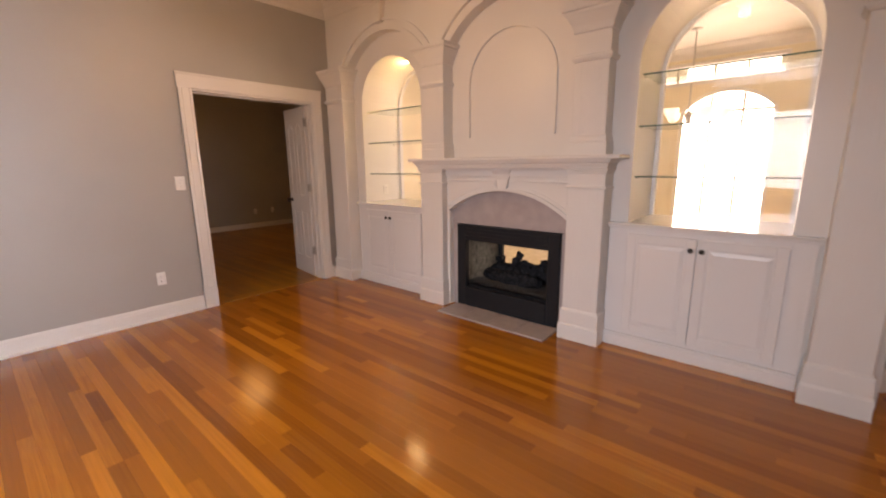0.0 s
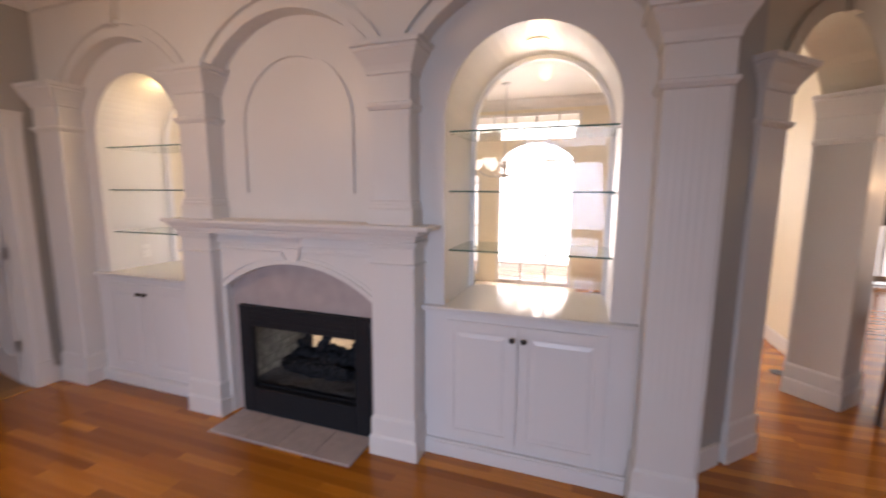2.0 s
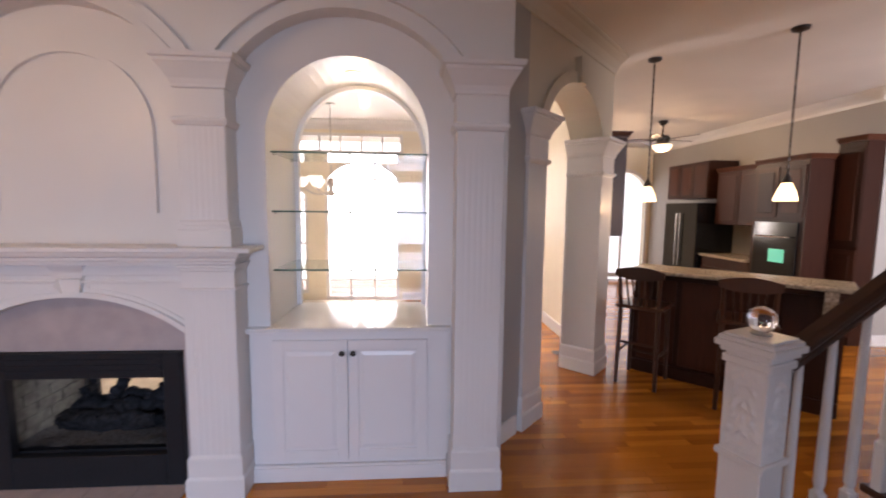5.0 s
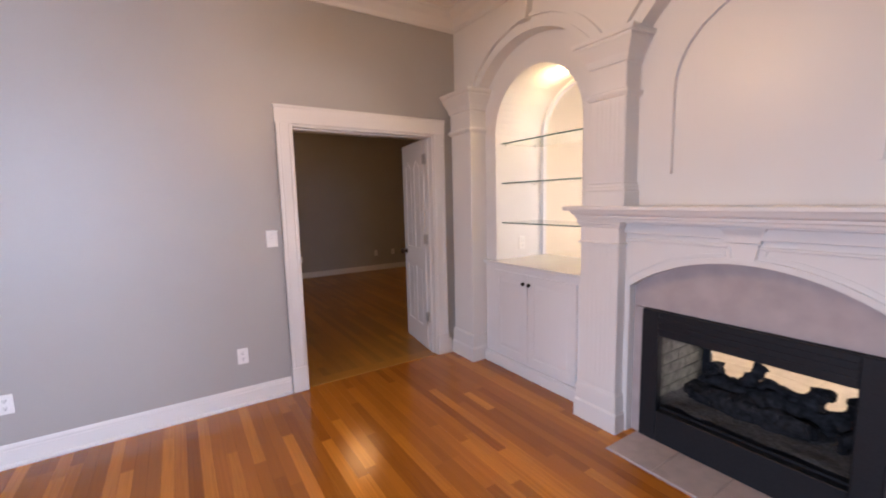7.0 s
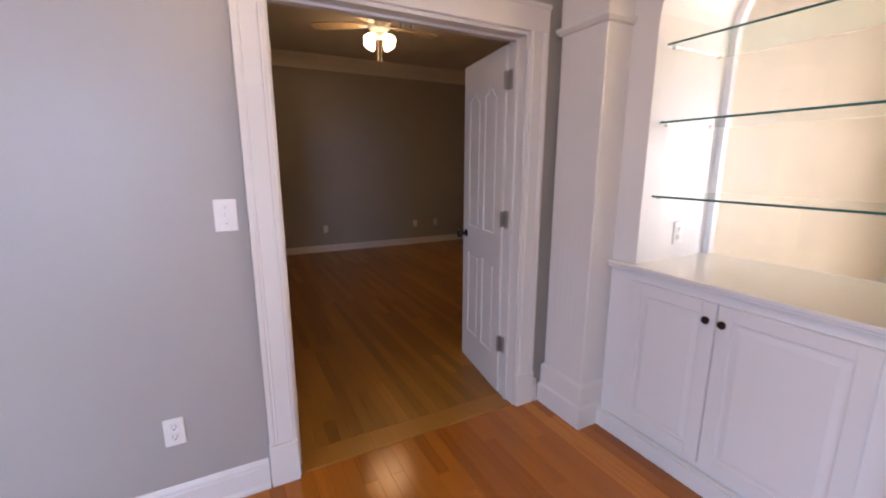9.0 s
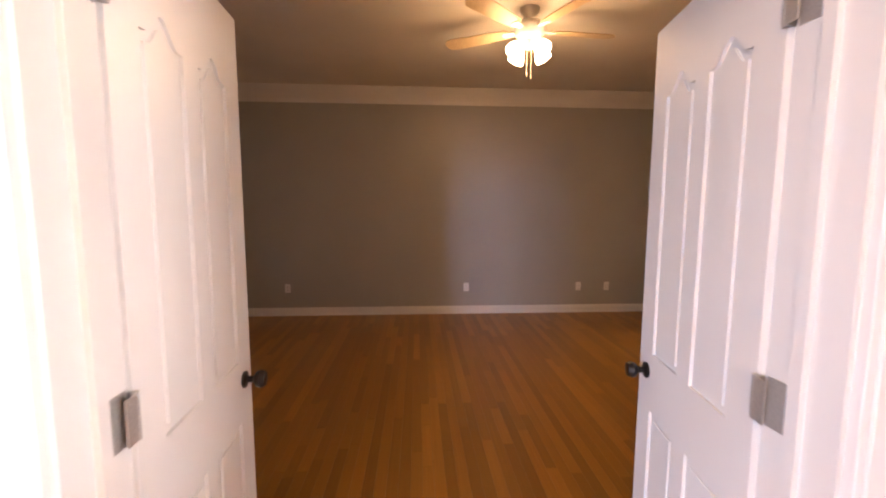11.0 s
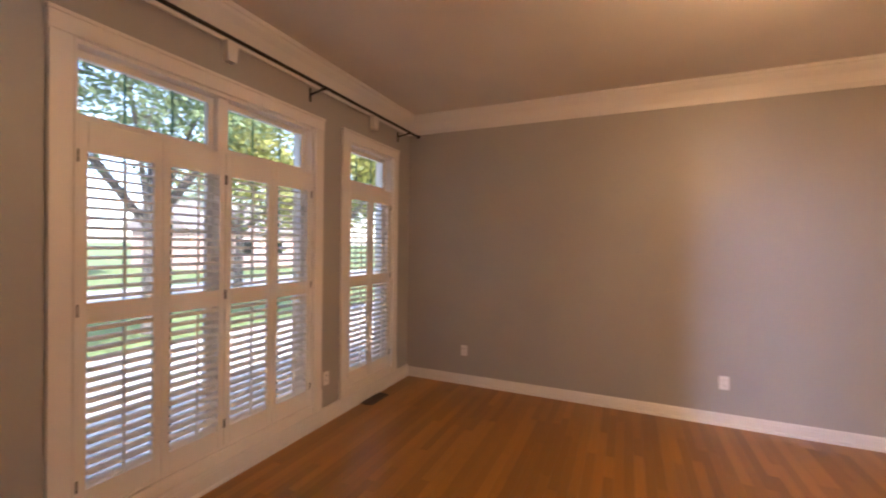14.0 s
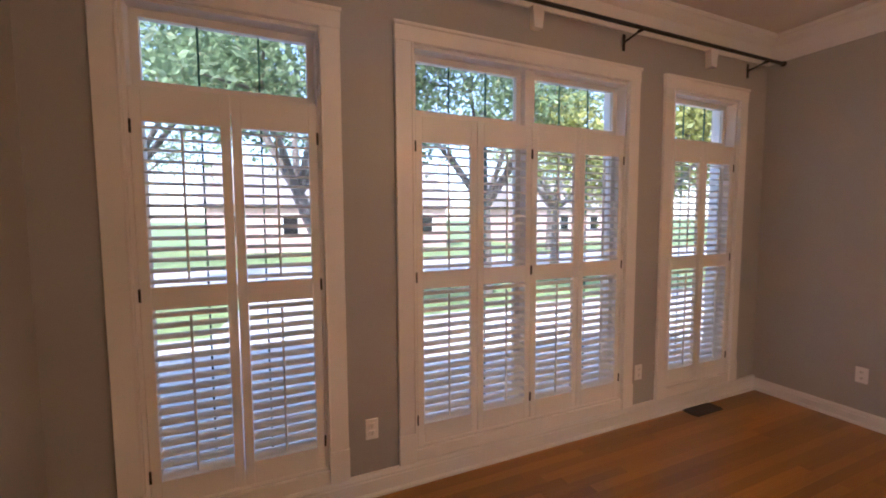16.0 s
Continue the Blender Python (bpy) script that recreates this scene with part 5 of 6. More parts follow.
box(bm, NX + L + 0.03, NX + L + 0.20, NY - 0.085, NY + 0.085, 2.12, 2.165, 0.006)
part("post", bm, RAILWOOD, upper_newel, world_space=True)
bm = B()
box(bm, NX + 0.04 + GO * NST, NX + 0.04 + GO * NST + 1.15, NY - 1.12, NY + 0.03, 0, RISE * (NST + 1) - 0.03)
single("stair_landing", bm, GREY, "white painted stair landing block", "landing", kind="structure")

bm = B()
box(bm, NX + 0.01 + GO * NST, NX + 0.04 + GO * NST + 1.15, NY - 1.12, NY + 0.05, RISE * (NST + 1) - 0.03, RISE * (NST + 1), 0.006)
single("landing_floor", bm, RAILWOOD, "dark wood landing floor of the stairs", "landing", kind="structure")

# ---- entrance room ----
chand = thing("chandelier", (3.0, 3.85, CEIL_Z), "chandelier with white glass shades on a long rod", "chandelier")
m = Matrix.Translation((3.0, 3.85, 0))
bm = B()
lathe(bm, [(0.02, CEIL_Z - 0.03), (0.065, CEIL_Z - 0.015), (0.065, CEIL_Z)], 18, m)
part("canopy", bm, NICKEL, chand, world_space=True)
bm = B()
lathe(bm, [(0.010, 2.0), (0.010, CEIL_Z - 0.02)], 10, m)
part("rod", bm, NICKEL, chand, world_space=True)
bm = B()
lathe(bm, [(0.01, 1.78), (0.05, 1.82), (0.03, 1.9), (0.055, 1.98), (0.015, 2.05)], 16, m)
part("hub", bm, NICKEL, chand, world_space=True, smooth=True)
for i in range(6):
    a = radians(60 * i + 10)
    c, s = math.cos(a), math.sin(a)
    bm = B()
    prev = None
    for k in range(7):
        t = k / 6
        p = (3.0 + c * 0.40 * t, 3.85 + s * 0.40 * t, 1.86 - 0.07 * math.sin(math.pi * t) + 0.05 * t)
        if prev:
            rod(bm, prev, p, 0.008, 8)
        prev = p
    arm = part("arm", bm, NICKEL, chand, world_space=True)
    bm = B()
    lathe(bm, [(0.03, 1.92), (0.06, 1.95), (0.085, 2.0), (0.095, 2.05)], 16, Matrix.Translation((3.0 + c * 0.40, 3.85 + s * 0.40, 0)))
    part("glass_shade", bm, CHANDGLASS, arm, "white glass shade", world_space=True, smooth=True)


def glazing(name, x0, x1, z0, z1, spring, rise, bars_x, bars_z, label):
    """A glazed opening of the entrance wall with white bars."""
    t = thing(name, ((x0 + x1) / 2, YN, z0), label, "window", kind="structure")
    bm = B()
    top = segment_arch(x0, x1, spring, rise) if rise else [(x0, z1), (x1, z1)]
    outer = [(x0, z0)] + top + [(x1, z0)]
    prism(bm, ring([(x0 + 0.05, z0)] + [(min(max(x, x0 + 0.05), x1 - 0.05), z - 0.05) for x, z in top] + [(x1 - 0.05, z0)], outer), YN + 0.03, YN + 0.10)
    box(bm, x0, x1, YN + 0.032, YN + 0.098, z0, z0 + 0.06)
    part("window_frame", bm, WHITE, t, world_space=True)
    for k in range(1, bars_x):
        x = x0 + (x1 - x0) * k / bars_x
        bm = B()
        box(bm, x - 0.018, x + 0.018, YN + 0.05, YN + 0.08, z0, z1 + rise * 0.9 if rise else z1)
        part("bar", bm, WHITE, t, world_space=True)
    for z in bars_z:
        bm = B()
        box(bm, x0, x1, YN + 0.052, YN + 0.078, z - 0.018, z + 0.018)
        part("bar", bm, WHITE, t, world_space=True)
    bm = B()
    prism(bm, outer, YN + 0.062, YN + 0.066)
    g = part("pane", bm, GLASS, t, world_space=True)
    g.visible_shadow = False


glazing("entrance_door", 2.66, 3.94, 0.0, 2.12, 2.12, 0.34, 3, (2.12,), "white glazed entrance door with an arched fanlight")
glazing("entrance_window_1", 1.86, 2.36, 0.12, 1.75, 1.75, 0.24, 2, (1.0, 1.75), "white arched sidelight window")
glazing("entrance_window_2", 4.46, 4.90, 0.77, 1.80, 1.80, 0.21, 2, (1.3,), "arched window with pale bars")
glazing("clerestory_window", 1.86, 4.0, 2.55, 2.90, 2.55, 0, 6, (), "row of small white clerestory panes")
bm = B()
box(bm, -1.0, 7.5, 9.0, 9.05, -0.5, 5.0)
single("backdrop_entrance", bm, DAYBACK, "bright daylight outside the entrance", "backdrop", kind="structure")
# garden windows of the living room
for i, (a, b) in enumerate(SWIN):
    t = thing("garden_window_%d" % (i + 1), ((a + b) / 2, -5.2, 0.75), "white garden window with glazing bars", "window", kind="structure")
    bm = B()
    for c in (a, b):
        box(bm, c - 0.06, c + 0.06, -5.20, -5.17, 0.65, 2.85, 0.003)
    box(bm, a, b, -5.20, -5.17, 2.75, 2.85, 0.003)
    box(bm, a, b, -5.20, -5.16, 0.65, 0.75, 0.003)
    part("window_casing", bm, WHITE, t, world_space=True)
    k = round((b - a) / 0.75)
    for j in range(1, k):
        bm = B()
        box(bm, a + (b - a) * j / k - 0.03, a + (b - a) * j / k + 0.03, -5.08, -5.05, 0.75, 2.75)
        part("mullion", bm, WHITE, t, world_space=True)
# east window out of view, added to go with the west wall's fill lamp
ew = thing("east_window", (8.30, -3.9, 0.7), "unseen wide white window with bars, added to light the west wall", "window", kind="structure")
for y0, y1, z0, z1 in ((-5.06, -4.94, 0.6, 2.8), (-2.86, -2.74, 0.6, 2.8), (-4.94, -2.86, 2.70, 2.8), (-4.94, -2.86, 0.6, 0.70)):
    bm = B()
    box(bm, 8.27, 8.30, y0, y1, z0, z1, 0.003)
    part("window_casing", bm, WHITE, ew, world_space=True)
for y in (-4.27, -3.53):
    bm = B()
    box(bm, 8.10, 8.15, y - 0.04, y + 0.04, 0.70, 2.70)
    part("mullion", bm, WHITE, ew, world_space=True)
# bars before the lamp, put in to band its light on the west wall
for z in (1.2, 1.7, 2.2):
    bm = B()
    box(bm, 8.11, 8.14, -5.0, -2.8, z - 0.05, z + 0.05)
    part("transom_bar", bm, WHITE, ew, world_space=True)

# ---- bedroom windows, shutters and curtain rod ----
SH_TOP, SH_MID, SH_BOT = 2.09, 1.17, 0.215
LOUVER = {}


def louver_mesh(w):
    """A slim elliptical slat, tilted open; shared by slats of one width."""
    key = round(w, 3)
    if key not in LOUVER:
        bm = B()
        pts = [(-0.029, 0), (-0.018, 0.0045), (0, 0.006), (0.018, 0.0045), (0.029, 0), (0.018, -0.0045), (0, -0.006), (-0.018, -0.0045)]
        a = radians(-14)
        prism(bm, [(u * math.cos(a) - v * math.sin(a), u * math.sin(a) + v * math.cos(a)) for u, v in pts], -w / 2, w / 2, "yz")
        LOUVER[key] = mesh_of("louver", bm, SHUTTER, True)
    return LOUVER[key]


def shutter(x0, x1, hinge_left, label):
    """One shutter panel, x0 < x1, in the window opening, with louvres above and below a middle rail."""
    t = thing("window_shutter", ((x0 + x1) / 2, YW - 0.02, SH_BOT), label, "window shutter", "bedroom shutters")
    y0, y1 = YW - 0.032, YW - 0.004
    s = 0.042
    parts_ = [("stile", (x0, x0 + s, SH_BOT, SH_TOP)), ("stile", (x1 - s, x1, SH_BOT, SH_TOP)), ("rail", (x0 + s, x1 - s, 1.945, SH_TOP)), ("rail", (x0 + s, x1 - s, 1.12, 1.222)), ("rail", (x0 + s, x1 - s, SH_BOT, 0.33))]
    for nm, (a, b, z0, z1) in parts_:
        bm = B()
        box(bm, a + 0.0004, b - 0.0004, y0, y1, z0, z1, 0.002)
        part(nm, bm, SHUTTER, t, world_space=True)
    w = x1 - x0 - 2 * s - 0.004
    for lo, hi, count in ((1.222, 1.945, 15), (0.33, 1.12, 16)):
        step = (hi - lo) / count
        for i in range(count):
            ob = new("louver", louver_mesh(w))
            ob.parent = t
            ob.matrix_basis = Matrix.Translation(Vector(((x0 + x1) / 2, YW - 0.018, lo + step * (i + 0.5))) - t.matrix_basis.translation)
        bm = B()
        xr = (x0 + x1) / 2
        box(bm, xr - 0.005, xr + 0.005, YW + 0.008, YW + 0.018, lo + 0.03, hi - 0.03, 0.002)
        part("tilt_rod", bm, SHUTTER, t, world_space=True)
    for z in (0.36, 1.19, 1.92):
        bm = B()
        xh = x1 if hinge_left else x0
        box(bm, xh - 0.005, xh + 0.005, YW - 0.004, YW + 0.002, z - 0.03, z + 0.03, 0.002)
        part("hinge", bm, BRONZE, t, "small dark hinge", world_space=True)
    return t


for i, (r, l) in enumerate(W):        # r: edge nearer the door, l: the other (smaller x)
    win = thing("window_%d" % (i + 1), ((r + l) / 2, YW, WZ0), "white cased window with a clear transom above shutters", "window", kind="structure")
    cw = 0.095
    for a, b in ((l - cw, l), (r, r + cw)):
        bm = B()
        box(bm, a, b, YW, YW + 0.024, 0.30, WZ1, 0.003)
        box(bm, a - 0.004, b + 0.004, YW, YW + 0.029, 0.128, 0.30, 0.003)
        e = b if a < l else a
        box(bm, e - 0.006, e + 0.006, YW, YW + 0.030, 0.30, WZ1, 0.003)
        part("side_casing", bm, SHUTTER, win, world_space=True)
    bm = B()
    box(bm, l - cw - 0.004, r + cw + 0.004, YW, YW + 0.026, WZ1, WZ1 + 0.095, 0.003)
    box(bm, l - cw - 0.010, r + cw + 0.010, YW, YW + 0.034, WZ1 + 0.080, WZ1 + 0.10, 0.003)
    part("head_casing", bm, SHUTTER, win, world_space=True)
    bm = B()
    box(bm, l + 0.005, r - 0.005, YW, YW + 0.022, 0.128, WZ0, 0.003)
    part("apron", bm, SHUTTER, win, world_space=True)
    bm = B()
    for b in ((l, l + 0.02, WZ0, WZ1), (r - 0.02, r, WZ0, WZ1), (l + 0.02, r - 0.02, WZ1 - 0.02, WZ1), (l + 0.02, r - 0.02, WZ0, WZ0 + 0.015)):
        box(bm, b[0], b[1], YW - 0.2, YW, b[2], b[3])
    part("jamb", bm, SHUTTER, win, world_space=True)
    bays_w = [(l + 0.02, r - 0.02)] if i != 1 else [(l + 0.02, (l + r) / 2 - 0.035), ((l + r) / 2 + 0.035, r - 0.02)]
    if i == 1:
        bm = B()
        box(bm, (l + r) / 2 - 0.035, (l + r) / 2 + 0.035, YW - 0.14, YW - 0.034, WZ0, WZ1 - 0.02, 0.003)
        part("mullion", bm, SHUTTER, win, world_space=True)
    for a, b in bays_w:
        for z0, z1 in ((2.10, WZ1 - 0.02), (1.17, 2.06), (WZ0 + 0.015, 1.17)):
            bm = B()
            f = 0.035
            box(bm, a, a + f, YW - 0.12, YW - 0.08, z0, z1), box(bm, b - f, b, YW - 0.12, YW - 0.08, z0, z1)
            box(bm, a + f, b - f, YW - 0.12, YW - 0.08, z0, z0 + f), box(bm, a + f, b - f, YW - 0.12, YW - 0.08, z1 - f, z1)
            sash = part("sash", bm, SHUTTER, win, world_space=True)
            bm = B()
            k = 3 if (b - a) > 0.6 else 2
            for j in range(1, k):
                x = a + (b - a) * j / k
                box(bm, x - 0.004, x + 0.004, YW - 0.104, YW - 0.096, z0 + f, z1 - f)
            part("glazing_bar", bm, EDGE, sash, "thin dark glazing bar", world_space=True)
            bm = B()
            box(bm, a + f, b - f, YW - 0.102, YW - 0.098, z0 + f, z1 - f)
            g = part("pane", bm, GLASS, sash, world_space=True)
            g.visible_shadow = False
    bm = B()
    box(bm, l + 0.02, r - 0.02, YW - 0.13, YW - 0.07, 2.06, 2.10, 0.003)
    part("transom_bar", bm, SHUTTER, win, world_space=True)
    lo, hi = l + 0.022, r - 0.022
    if i == 1:
        mid = (lo + hi) / 2
        q = [(lo, (lo + mid) / 2 - 0.002), ((lo + mid) / 2 + 0.002, mid - 0.002), (mid + 0.002, (mid + hi) / 2 - 0.002), ((mid + hi) / 2 + 0.002, hi)]
    else:
        q = [(lo, (lo + hi) / 2 - 0.002), ((lo + hi) / 2 + 0.002, hi)]
    for j, (a, b) in enumerate(q):
        shutter(a, b, j % 2 == 1, "white plantation shutter panel with open louvres")

rodt = thing("curtain_rod", (-3.2, -3.235, 2.75), "long black curtain rod on brackets below the crown", "curtain rod")
bm = B()
rod(bm, (-0.75, -3.235, 2.762), (-4.90, -3.235, 2.762), 0.013, 12)
part("pole", bm, BLACKROD, rodt, world_space=True)
for x in (-0.735, -4.915):
    bm = B()
    bmesh.ops.create_uvsphere(bm, u_segments=12, v_segments=8, radius=0.022, matrix=Matrix.Translation((x, -3.235, 2.762)))
    part("finial", bm, BLACKROD, rodt, world_space=True, smooth=True)
for x in (-1.55, -3.30, -4.68):
    bm = B()
    box(bm, x - 0.012, x + 0.012, YW, YW + 0.006, 2.66, 2.77, 0.002)
    rod(bm, (x, YW, 2.715), (x, -3.235, 2.742), 0.007, 8)
    box(bm, x - 0.008, x + 0.008, -3.255, -3.215, 2.732, 2.749, 0.002)
    part("bracket", bm, BLACKROD, rodt, world_space=True)
for x in (-0.9, -2.555, -4.185):
    sc = thing("rod_wall_plate", (x, YW, 2.73), "small white tapered wall block above the window", "wall block", "blocks above the windows")
    bm = B()
    prism(bm, [(x - 0.030, 2.665), (x + 0.030, 2.665), (x + 0.042, 2.79), (x - 0.042, 2.79)], YW, YW + 0.05)
    part("block", bm, SHUTTER, sc, world_space=True)

ceiling_fan("ceiling_fan", (-2.68, -0.05, 2.82), BED_CEIL, BLADEPALE, WHITE, 5, 24, 4, "ceiling fan with pale blades and lit glass shades", 13, 0.65, spread=0.085, light=(1.0, 0.58, 0.23), turn=3)

# bathroom doorway
bt = thing("door_casing_bathroom", (BATH0, YR, 0), "white casing round the bathroom doorway", "door casing", kind="structure")
for a, b in ((BATH0 - 0.09, BATH0), (BATH1, BATH1 + 0.09)):
    bm = B()
    box(bm, a, b, YR - 0.02, YR, 0, 2.0, 0.003)
    part("side_casing", bm, WHITE, bt, world_space=True)
bm = B()
box(bm, BATH0 - 0.095, BATH1 + 0.095, YR - 0.022, YR, 2.0, 2.095, 0.003)
part("head_casing", bm, WHITE, bt, world_space=True)
bm = B()
box(bm, BATH0, BATH0 + 0.015, YR, YR + 0.12, 0, 2.0)
box(bm, BATH1 - 0.015, BATH1, YR, YR + 0.12, 0, 2.0)
part("jamb", bm, WHITE, bt, world_space=True)
bd = thing("bathroom_door", (BATH0 + 0.02, YR + 0.13, 0), "white panel door standing open into the bathroom", "door", kind="structure")
bm = B()
box(bm, BATH0 + 0.018, BATH0 + 0.053, YR + 0.13, YR + 0.86, 0.01, 1.98, 0.002)
part("leaf", bm, DOORPAINT, bd, world_space=True)
for z in (0.3, 1.0, 1.75):
    bm = B()
    rod(bm, (BATH0 + 0.015, YR + 0.125, z - 0.045), (BATH0 + 0.015, YR + 0.125, z + 0.045), 0.007, 8)
    part("hinge", bm, NICKEL, bd, world_space=True)
lamp("bathroom_lamp", "POINT", (-3.4, 3.5, 2.5), 30, (1.0, 0.82, 0.55), 0.12)

# ---- outdoors ----
bm = B()
box(bm, -700, 700, -700, 700, -0.62, -0.60)
single("ground", bm, GRASS, "green lawn", "lawn", kind="structure")
bm = B()
box(bm, -14, 3, -9.5, -3.6, -0.60, -0.585)
single("planting_bed", bm, MULCH, "leaf-strewn brown planting bed below the windows", "ground", kind="structure")
bm = B()
prism(bm, [(-0.6, -3.7), (0.9, -3.7), (-1.2, -16), (-5.2, -16)], -0.598, -0.575, "xy")
single("driveway", bm, CONCRETE, "pale concrete path across the lawn", "path", kind="structure")
bm = B()
prism(bm, [(-60, -16), (40, -16), (40, -21), (-60, -21)], -0.599, -0.577, "xy")
single("road", bm, CONCRETE, "pale concrete street", "road", kind="structure")


def tree(x, y, h, spread, leaves, mat, seed, label, lean=None):
    r = random.Random(seed)
    t = thing("tree", (x, y, -0.6), label, "tree", "garden trees")
    bm = B()
    ends = []
    base = Vector((x, y, -0.6))
    fork = base + Vector((r.uniform(-0.3, 0.3), r.uniform(-0.3, 0.3), h * 0.32))
    if lean:
        fork = base + Vector(lean)
    rod(bm, base, fork, 0.02 * h + 0.05, 10, 0.014 * h + 0.03)
    for i in range(7):
        a = 2 * math.pi * i / 7 + r.uniform(-0.3, 0.3)
        q = fork + Vector((math.cos(a) * spread * r.uniform(0.35, 0.7), math.sin(a) * spread * r.uniform(0.35, 0.7), h * r.uniform(0.18, 0.42)))
        rod(bm, fork, q, 0.010 * h + 0.02, 8, 0.03)
        for j in range(3):
            b2 = a + r.uniform(-0.9, 0.9)
            e = q + Vector((math.cos(b2) * spread * r.uniform(0.2, 0.5), math.sin(b2) * spread * r.uniform(0.2, 0.5), h * r.uniform(-0.05, 0.22)))
            rod(bm, q, e, 0.03, 6, 0.012)
            ends += [q.lerp(e, 0.5), e]
    part("trunk", bm, BARK, t, world_space=True)
    verts, faces = [], []
    for i in range(leaves):
        c = r.choice(ends) + Vector((r.gauss(0, 1), r.gauss(0, 1), r.gauss(0, 0.75))) * spread * 0.17
        s = r.uniform(0.04, 0.09)
        u = Vector((r.gauss(0, 1), r.gauss(0, 1), r.gauss(0, 0.6))).normalized()
        v = u.orthogonal().normalized()
        v = (Matrix.Rotation(r.uniform(0, 6.28), 3, u) @ v)
        k = len(verts)
        verts += [c - u * s, c + v * s * 0.55, c + u * s, c - v * s * 0.55 + u.cross(v) * s * 0.3]
        faces.append((k, k + 1, k + 2, k + 3))
    me = bpy.data.meshes.new("crown")
    me.from_pydata([tuple(v) for v in verts], [], faces)
    me.materials.append(mat)
    ob = new("crown", me)
    ob.parent = t
    ob.matrix_parent_inverse = t.matrix_basis.inverted()
    return t


for i, (x, y, h, sp, nl, mat, lb) in enumerate([
        (-2.75, -9.5, 6.5, 2.6, 15000, LEAF, "leafy green garden tree with spreading limbs"), (-6.6, -11.0, 7.5, 3.0, 14000, LEAF, "leafy green garden tree"),
        (-9.5, -8.2, 5.5, 2.4, 12000, LEAF_YELLOW, "tree turning yellow in autumn"), (2.2, -12.5, 8.0, 3.4, 14000, LEAF, "leafy green garden tree"),
        (-13, -16, 8, 3.4, 6000, LEAF_YELLOW, "tree turning yellow in autumn"), (-4.5, -24, 9, 4, 6000, LEAF, "green tree across the street"), (4.5, -23, 9, 4, 5000, LEAF, "green tree across the street"), (-19, -24, 9, 4, 5000, LEAF, "green tree across the street")]):
    tree(x, y, h, sp, nl, mat, 40 + i, lb, (1.1, 0.1, 2.6) if i == 0 else None)


def house(x, y, w, label):
    t = thing("house", (x, y, -0.6), label, "house", "houses across the street")
    bm = B()
    box(bm, x - w / 2, x + w / 2, y - 7, y, -0.6, 2.6)
    part("wall", bm, BRICK, t, world_space=True)
    bm = B()
    prism(bm, [(y + 0.5, 2.5), (y - 3.5, 5.4), (y - 7.5, 2.5)], x - w / 2 - 0.4, x + w / 2 + 0.4, "yz")
    part("roof", bm, SHINGLE, t, world_space=True)
    k = int(w / 3)
    for i in range(k):
        cx = x - w / 2 + (i + 0.5) * w / k
        bm = B()
        box(bm, cx - 0.55, cx + 0.55, y, y + 0.05, 0.4, 1.9)
        win = part("window", bm, WHITE, t, world_space=True)
        bm = B()
        box(bm, cx - 0.45, cx + 0.45, y + 0.05, y + 0.06, 0.5, 1.8)
        part("pane", bm, APPLIANCE, win, world_space=True)


house(-6, -30, 16, "brick house with a shingle roof across the street")
house(-28, -31, 14, "brick house with a shingle roof across the street")
house(15, -31, 14, "brick house with a shingle roof across the street")

# ---- floors: strip boards running along x ----
bm = B()
box(bm, -0.14, 11.75, -5.35, 7.25, -0.12, -0.011)
floor_living = single("floor_living", bm, SUBFLOOR, "glossy orange-brown oak strip floor", "floor", kind="structure")
bm = B()
box(bm, XF - 0.1, -0.14, YW - 0.19, 4.3, -0.12, -0.011)
floor_bedroom = single("floor_bedroom", bm, SUBFLOOR, "satin brown oak strip floor", "floor", kind="structure")
STRIP = 0.0635
BOARD = {}


def board_data(length, mat):
    key = (round(length, 2), mat.name)
    if key not in BOARD:
        l, w, g, c = length / 2 - 0.0002, STRIP / 2 - 0.0002, 0.0, 0.0005
        vs = [(x * l, y * w, -0.012) for x, y in ((-1, -1), (1, -1), (1, 1), (-1, 1))] + [(x * l, y * w, -c) for x, y in ((-1, -1), (1, -1), (1, 1), (-1, 1))] + \
             [(x * (l - c), y * (w - c), 0.0) for x, y in ((-1, -1), (1, -1), (1, 1), (-1, 1))]
        fs = [(8, 9, 10, 11)] + [(a + k, (a + 1) % 4 + k, (a + 1) % 4 + k + 4, a + k + 4) for k in (0, 4) for a in range(4)]
        me = bpy.data.meshes.new("floor_board")
        me.from_pydata(vs, [], fs)
        me.materials.append(mat)
        BOARD[key] = (me, vs, fs)
    return BOARD[key]


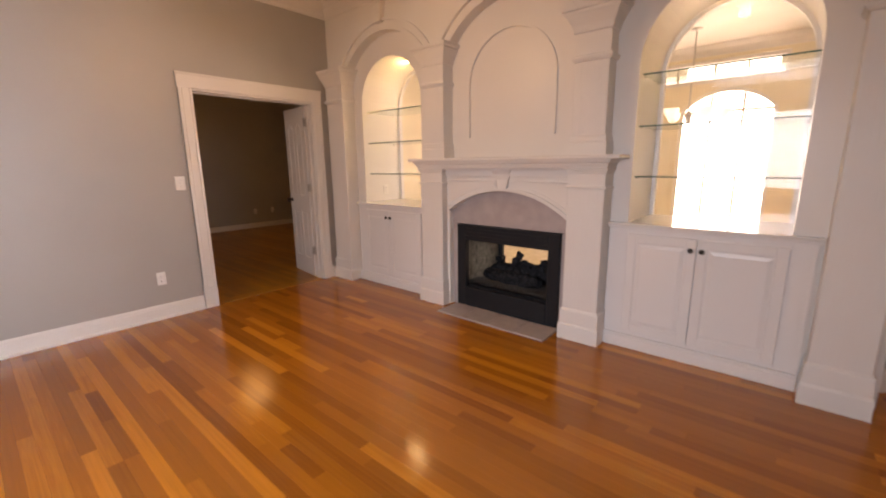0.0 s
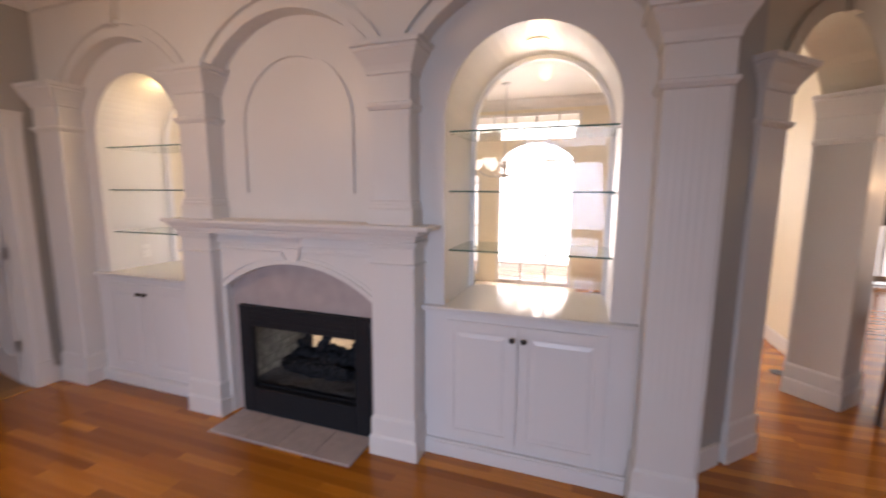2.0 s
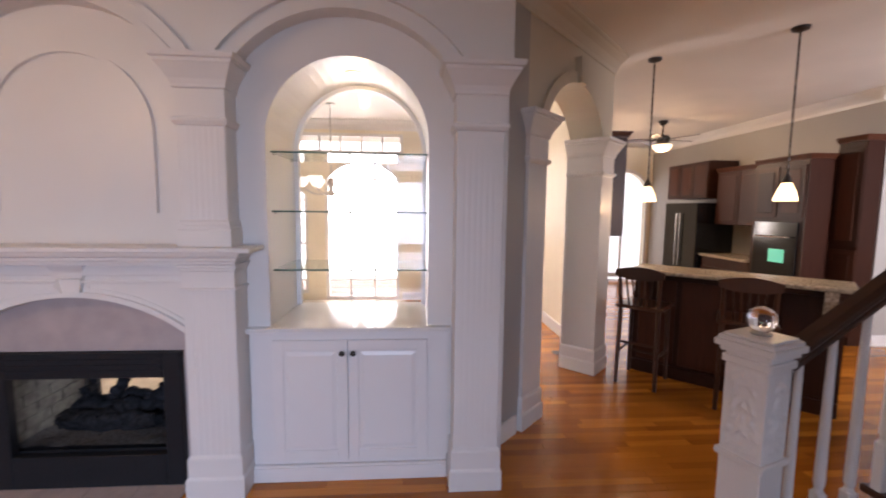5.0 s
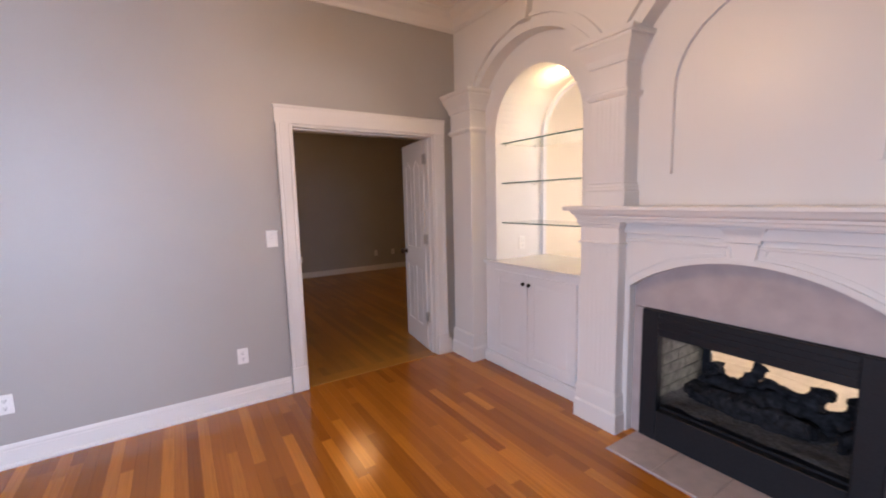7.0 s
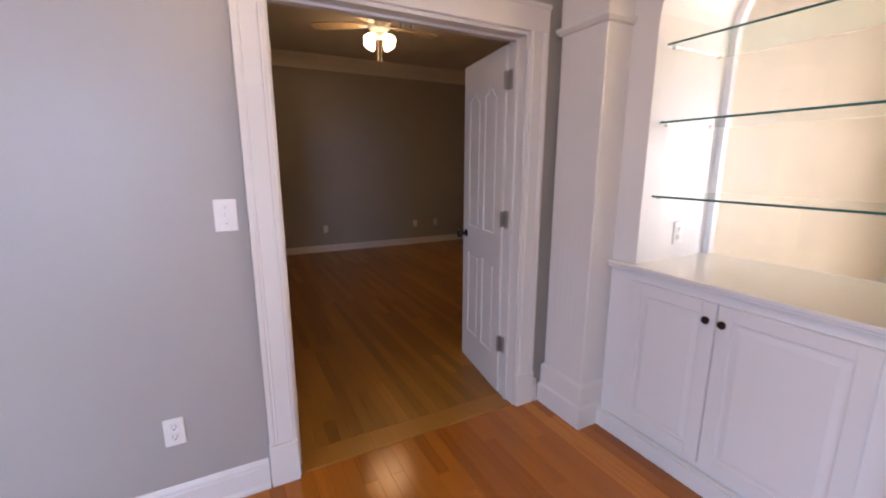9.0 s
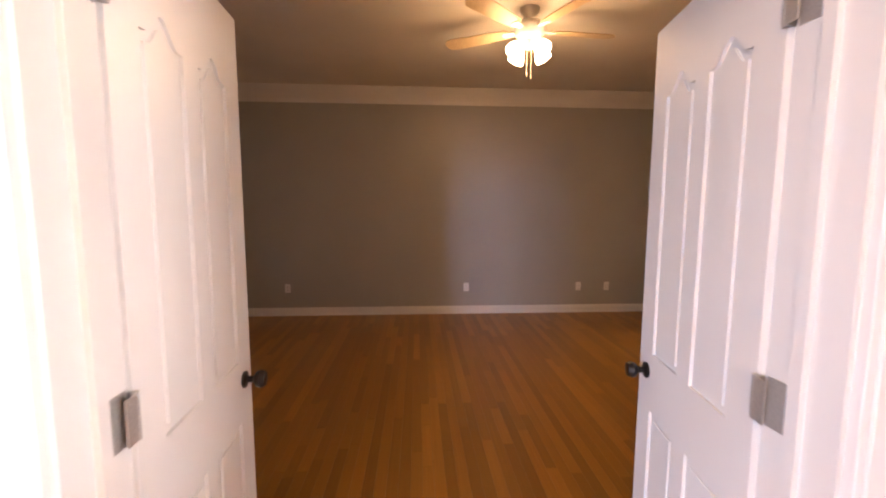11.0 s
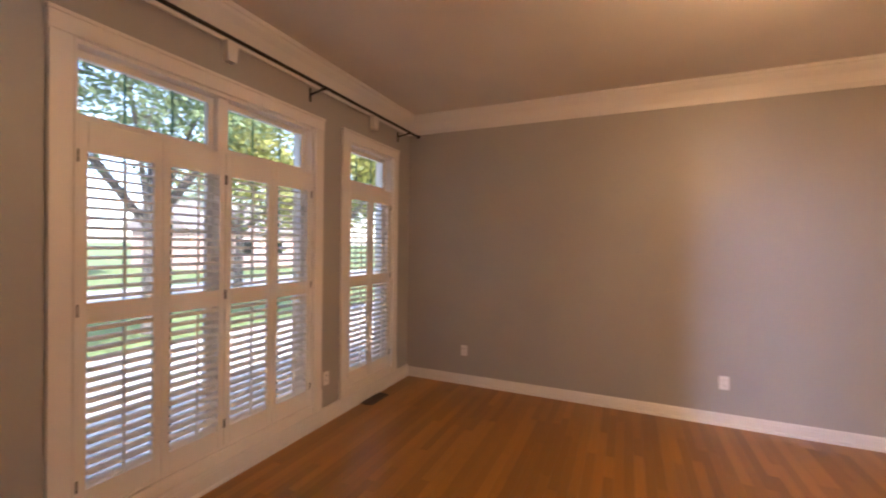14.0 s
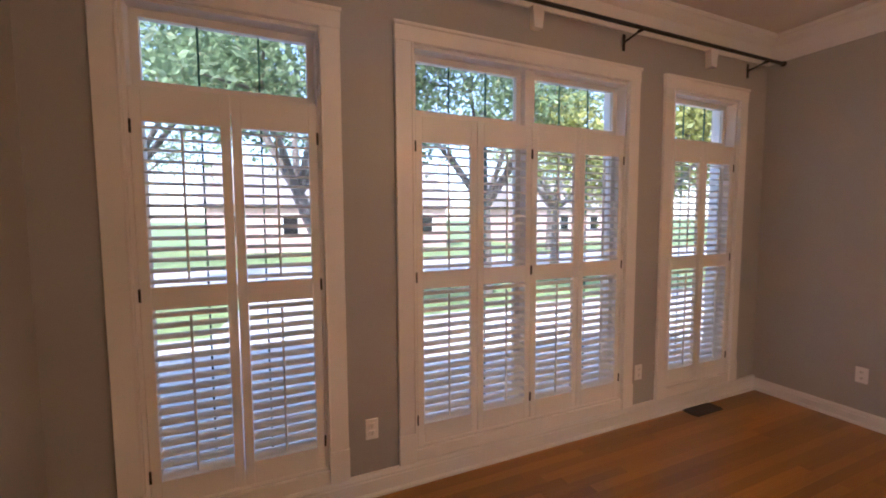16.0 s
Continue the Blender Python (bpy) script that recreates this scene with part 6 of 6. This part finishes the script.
def lay(floor, x0, x1, y0, y1, near, mat, far_mat, seed, limit=300):
    """Rows of boards of random length; those in the near stretch are objects, the rest one mesh."""
    r = random.Random(seed)
    verts, faces, made = [], [], 0
    rows = int((y1 - y0) / STRIP)
    for k in range(rows):
        y = y0 + STRIP * (k + 0.5)
        x = x0
        first = True
        while x < x1 - 0.04:
            l = round(r.choice((0.3, 0.45, 0.6, 0.8, 1.0, 1.2, 1.5, 1.8)) if not first else r.choice((0.2, 0.3, 0.45, 0.6, 0.8, 1.0)), 2)
            first = False
            l = min(l, round(x1 - x, 2))
            if x1 - x - l < 0.15:
                l = round(x1 - x, 2)
            me, vs, fs = board_data(l, mat)
            cx = x + l / 2
            if near[0] < cx < near[1] and near[2] < y < near[3] and made < limit:
                ob = new("floor_board", me)
                ob.parent = floor
                ob.matrix_basis = Matrix.Translation((cx, y, 0))
                made += 1
            else:
                b = len(verts)
                verts += [(cx + vx, y + vy, vz) for vx, vy, vz in vs]
                faces += [tuple(i + b for i in f) for f in fs]
            x += l
    me = bpy.data.meshes.new("floor_boards_far")
    me.from_pydata(verts, [], faces)
    me.materials.append(far_mat)
    ob = new("floor_boards_far", me)
    ob.parent = floor
    tagged(ob, kind="stuff")


lay(floor_living, 0.0, 11.6, -5.2, 7.1, (0.0, 3.3, -3.4, 0.1), OAK, OAK_FAR, 11)
lay(floor_bedroom, XF, -0.15, YW, YR + 1.6, (-4.95, -0.6, -3.2, 0.4), OAK_BED, OAK_BED_FAR, 12)

# pale tiles of the entrance room behind the fireplace
bm = B()
box(bm, 0.07, 4.05, 0.76, 4.98, 0.001, 0.006)
floor_entrance = single("floor_entrance", bm, GROUT, "pale cream floor tiles in the entrance room", "floor", kind="structure")
bm = B()
box(bm, -0.2185, 0.2185, -0.2315, 0.2315, 0.0, 0.006)
tile_mesh = bpy.data.meshes.new("floor_tile")
bm.to_mesh(tile_mesh)
tile_mesh.materials.append(ENTRYTILE)
for i in range(9):
    for j in range(9):
        ob = new("floor_tile", tile_mesh)
        ob.parent = floor_entrance
        ob.matrix_basis = Matrix.Translation((0.07 + 0.442 * (i + 0.5), 0.76 + 0.468 * (j + 0.5), 0.004))
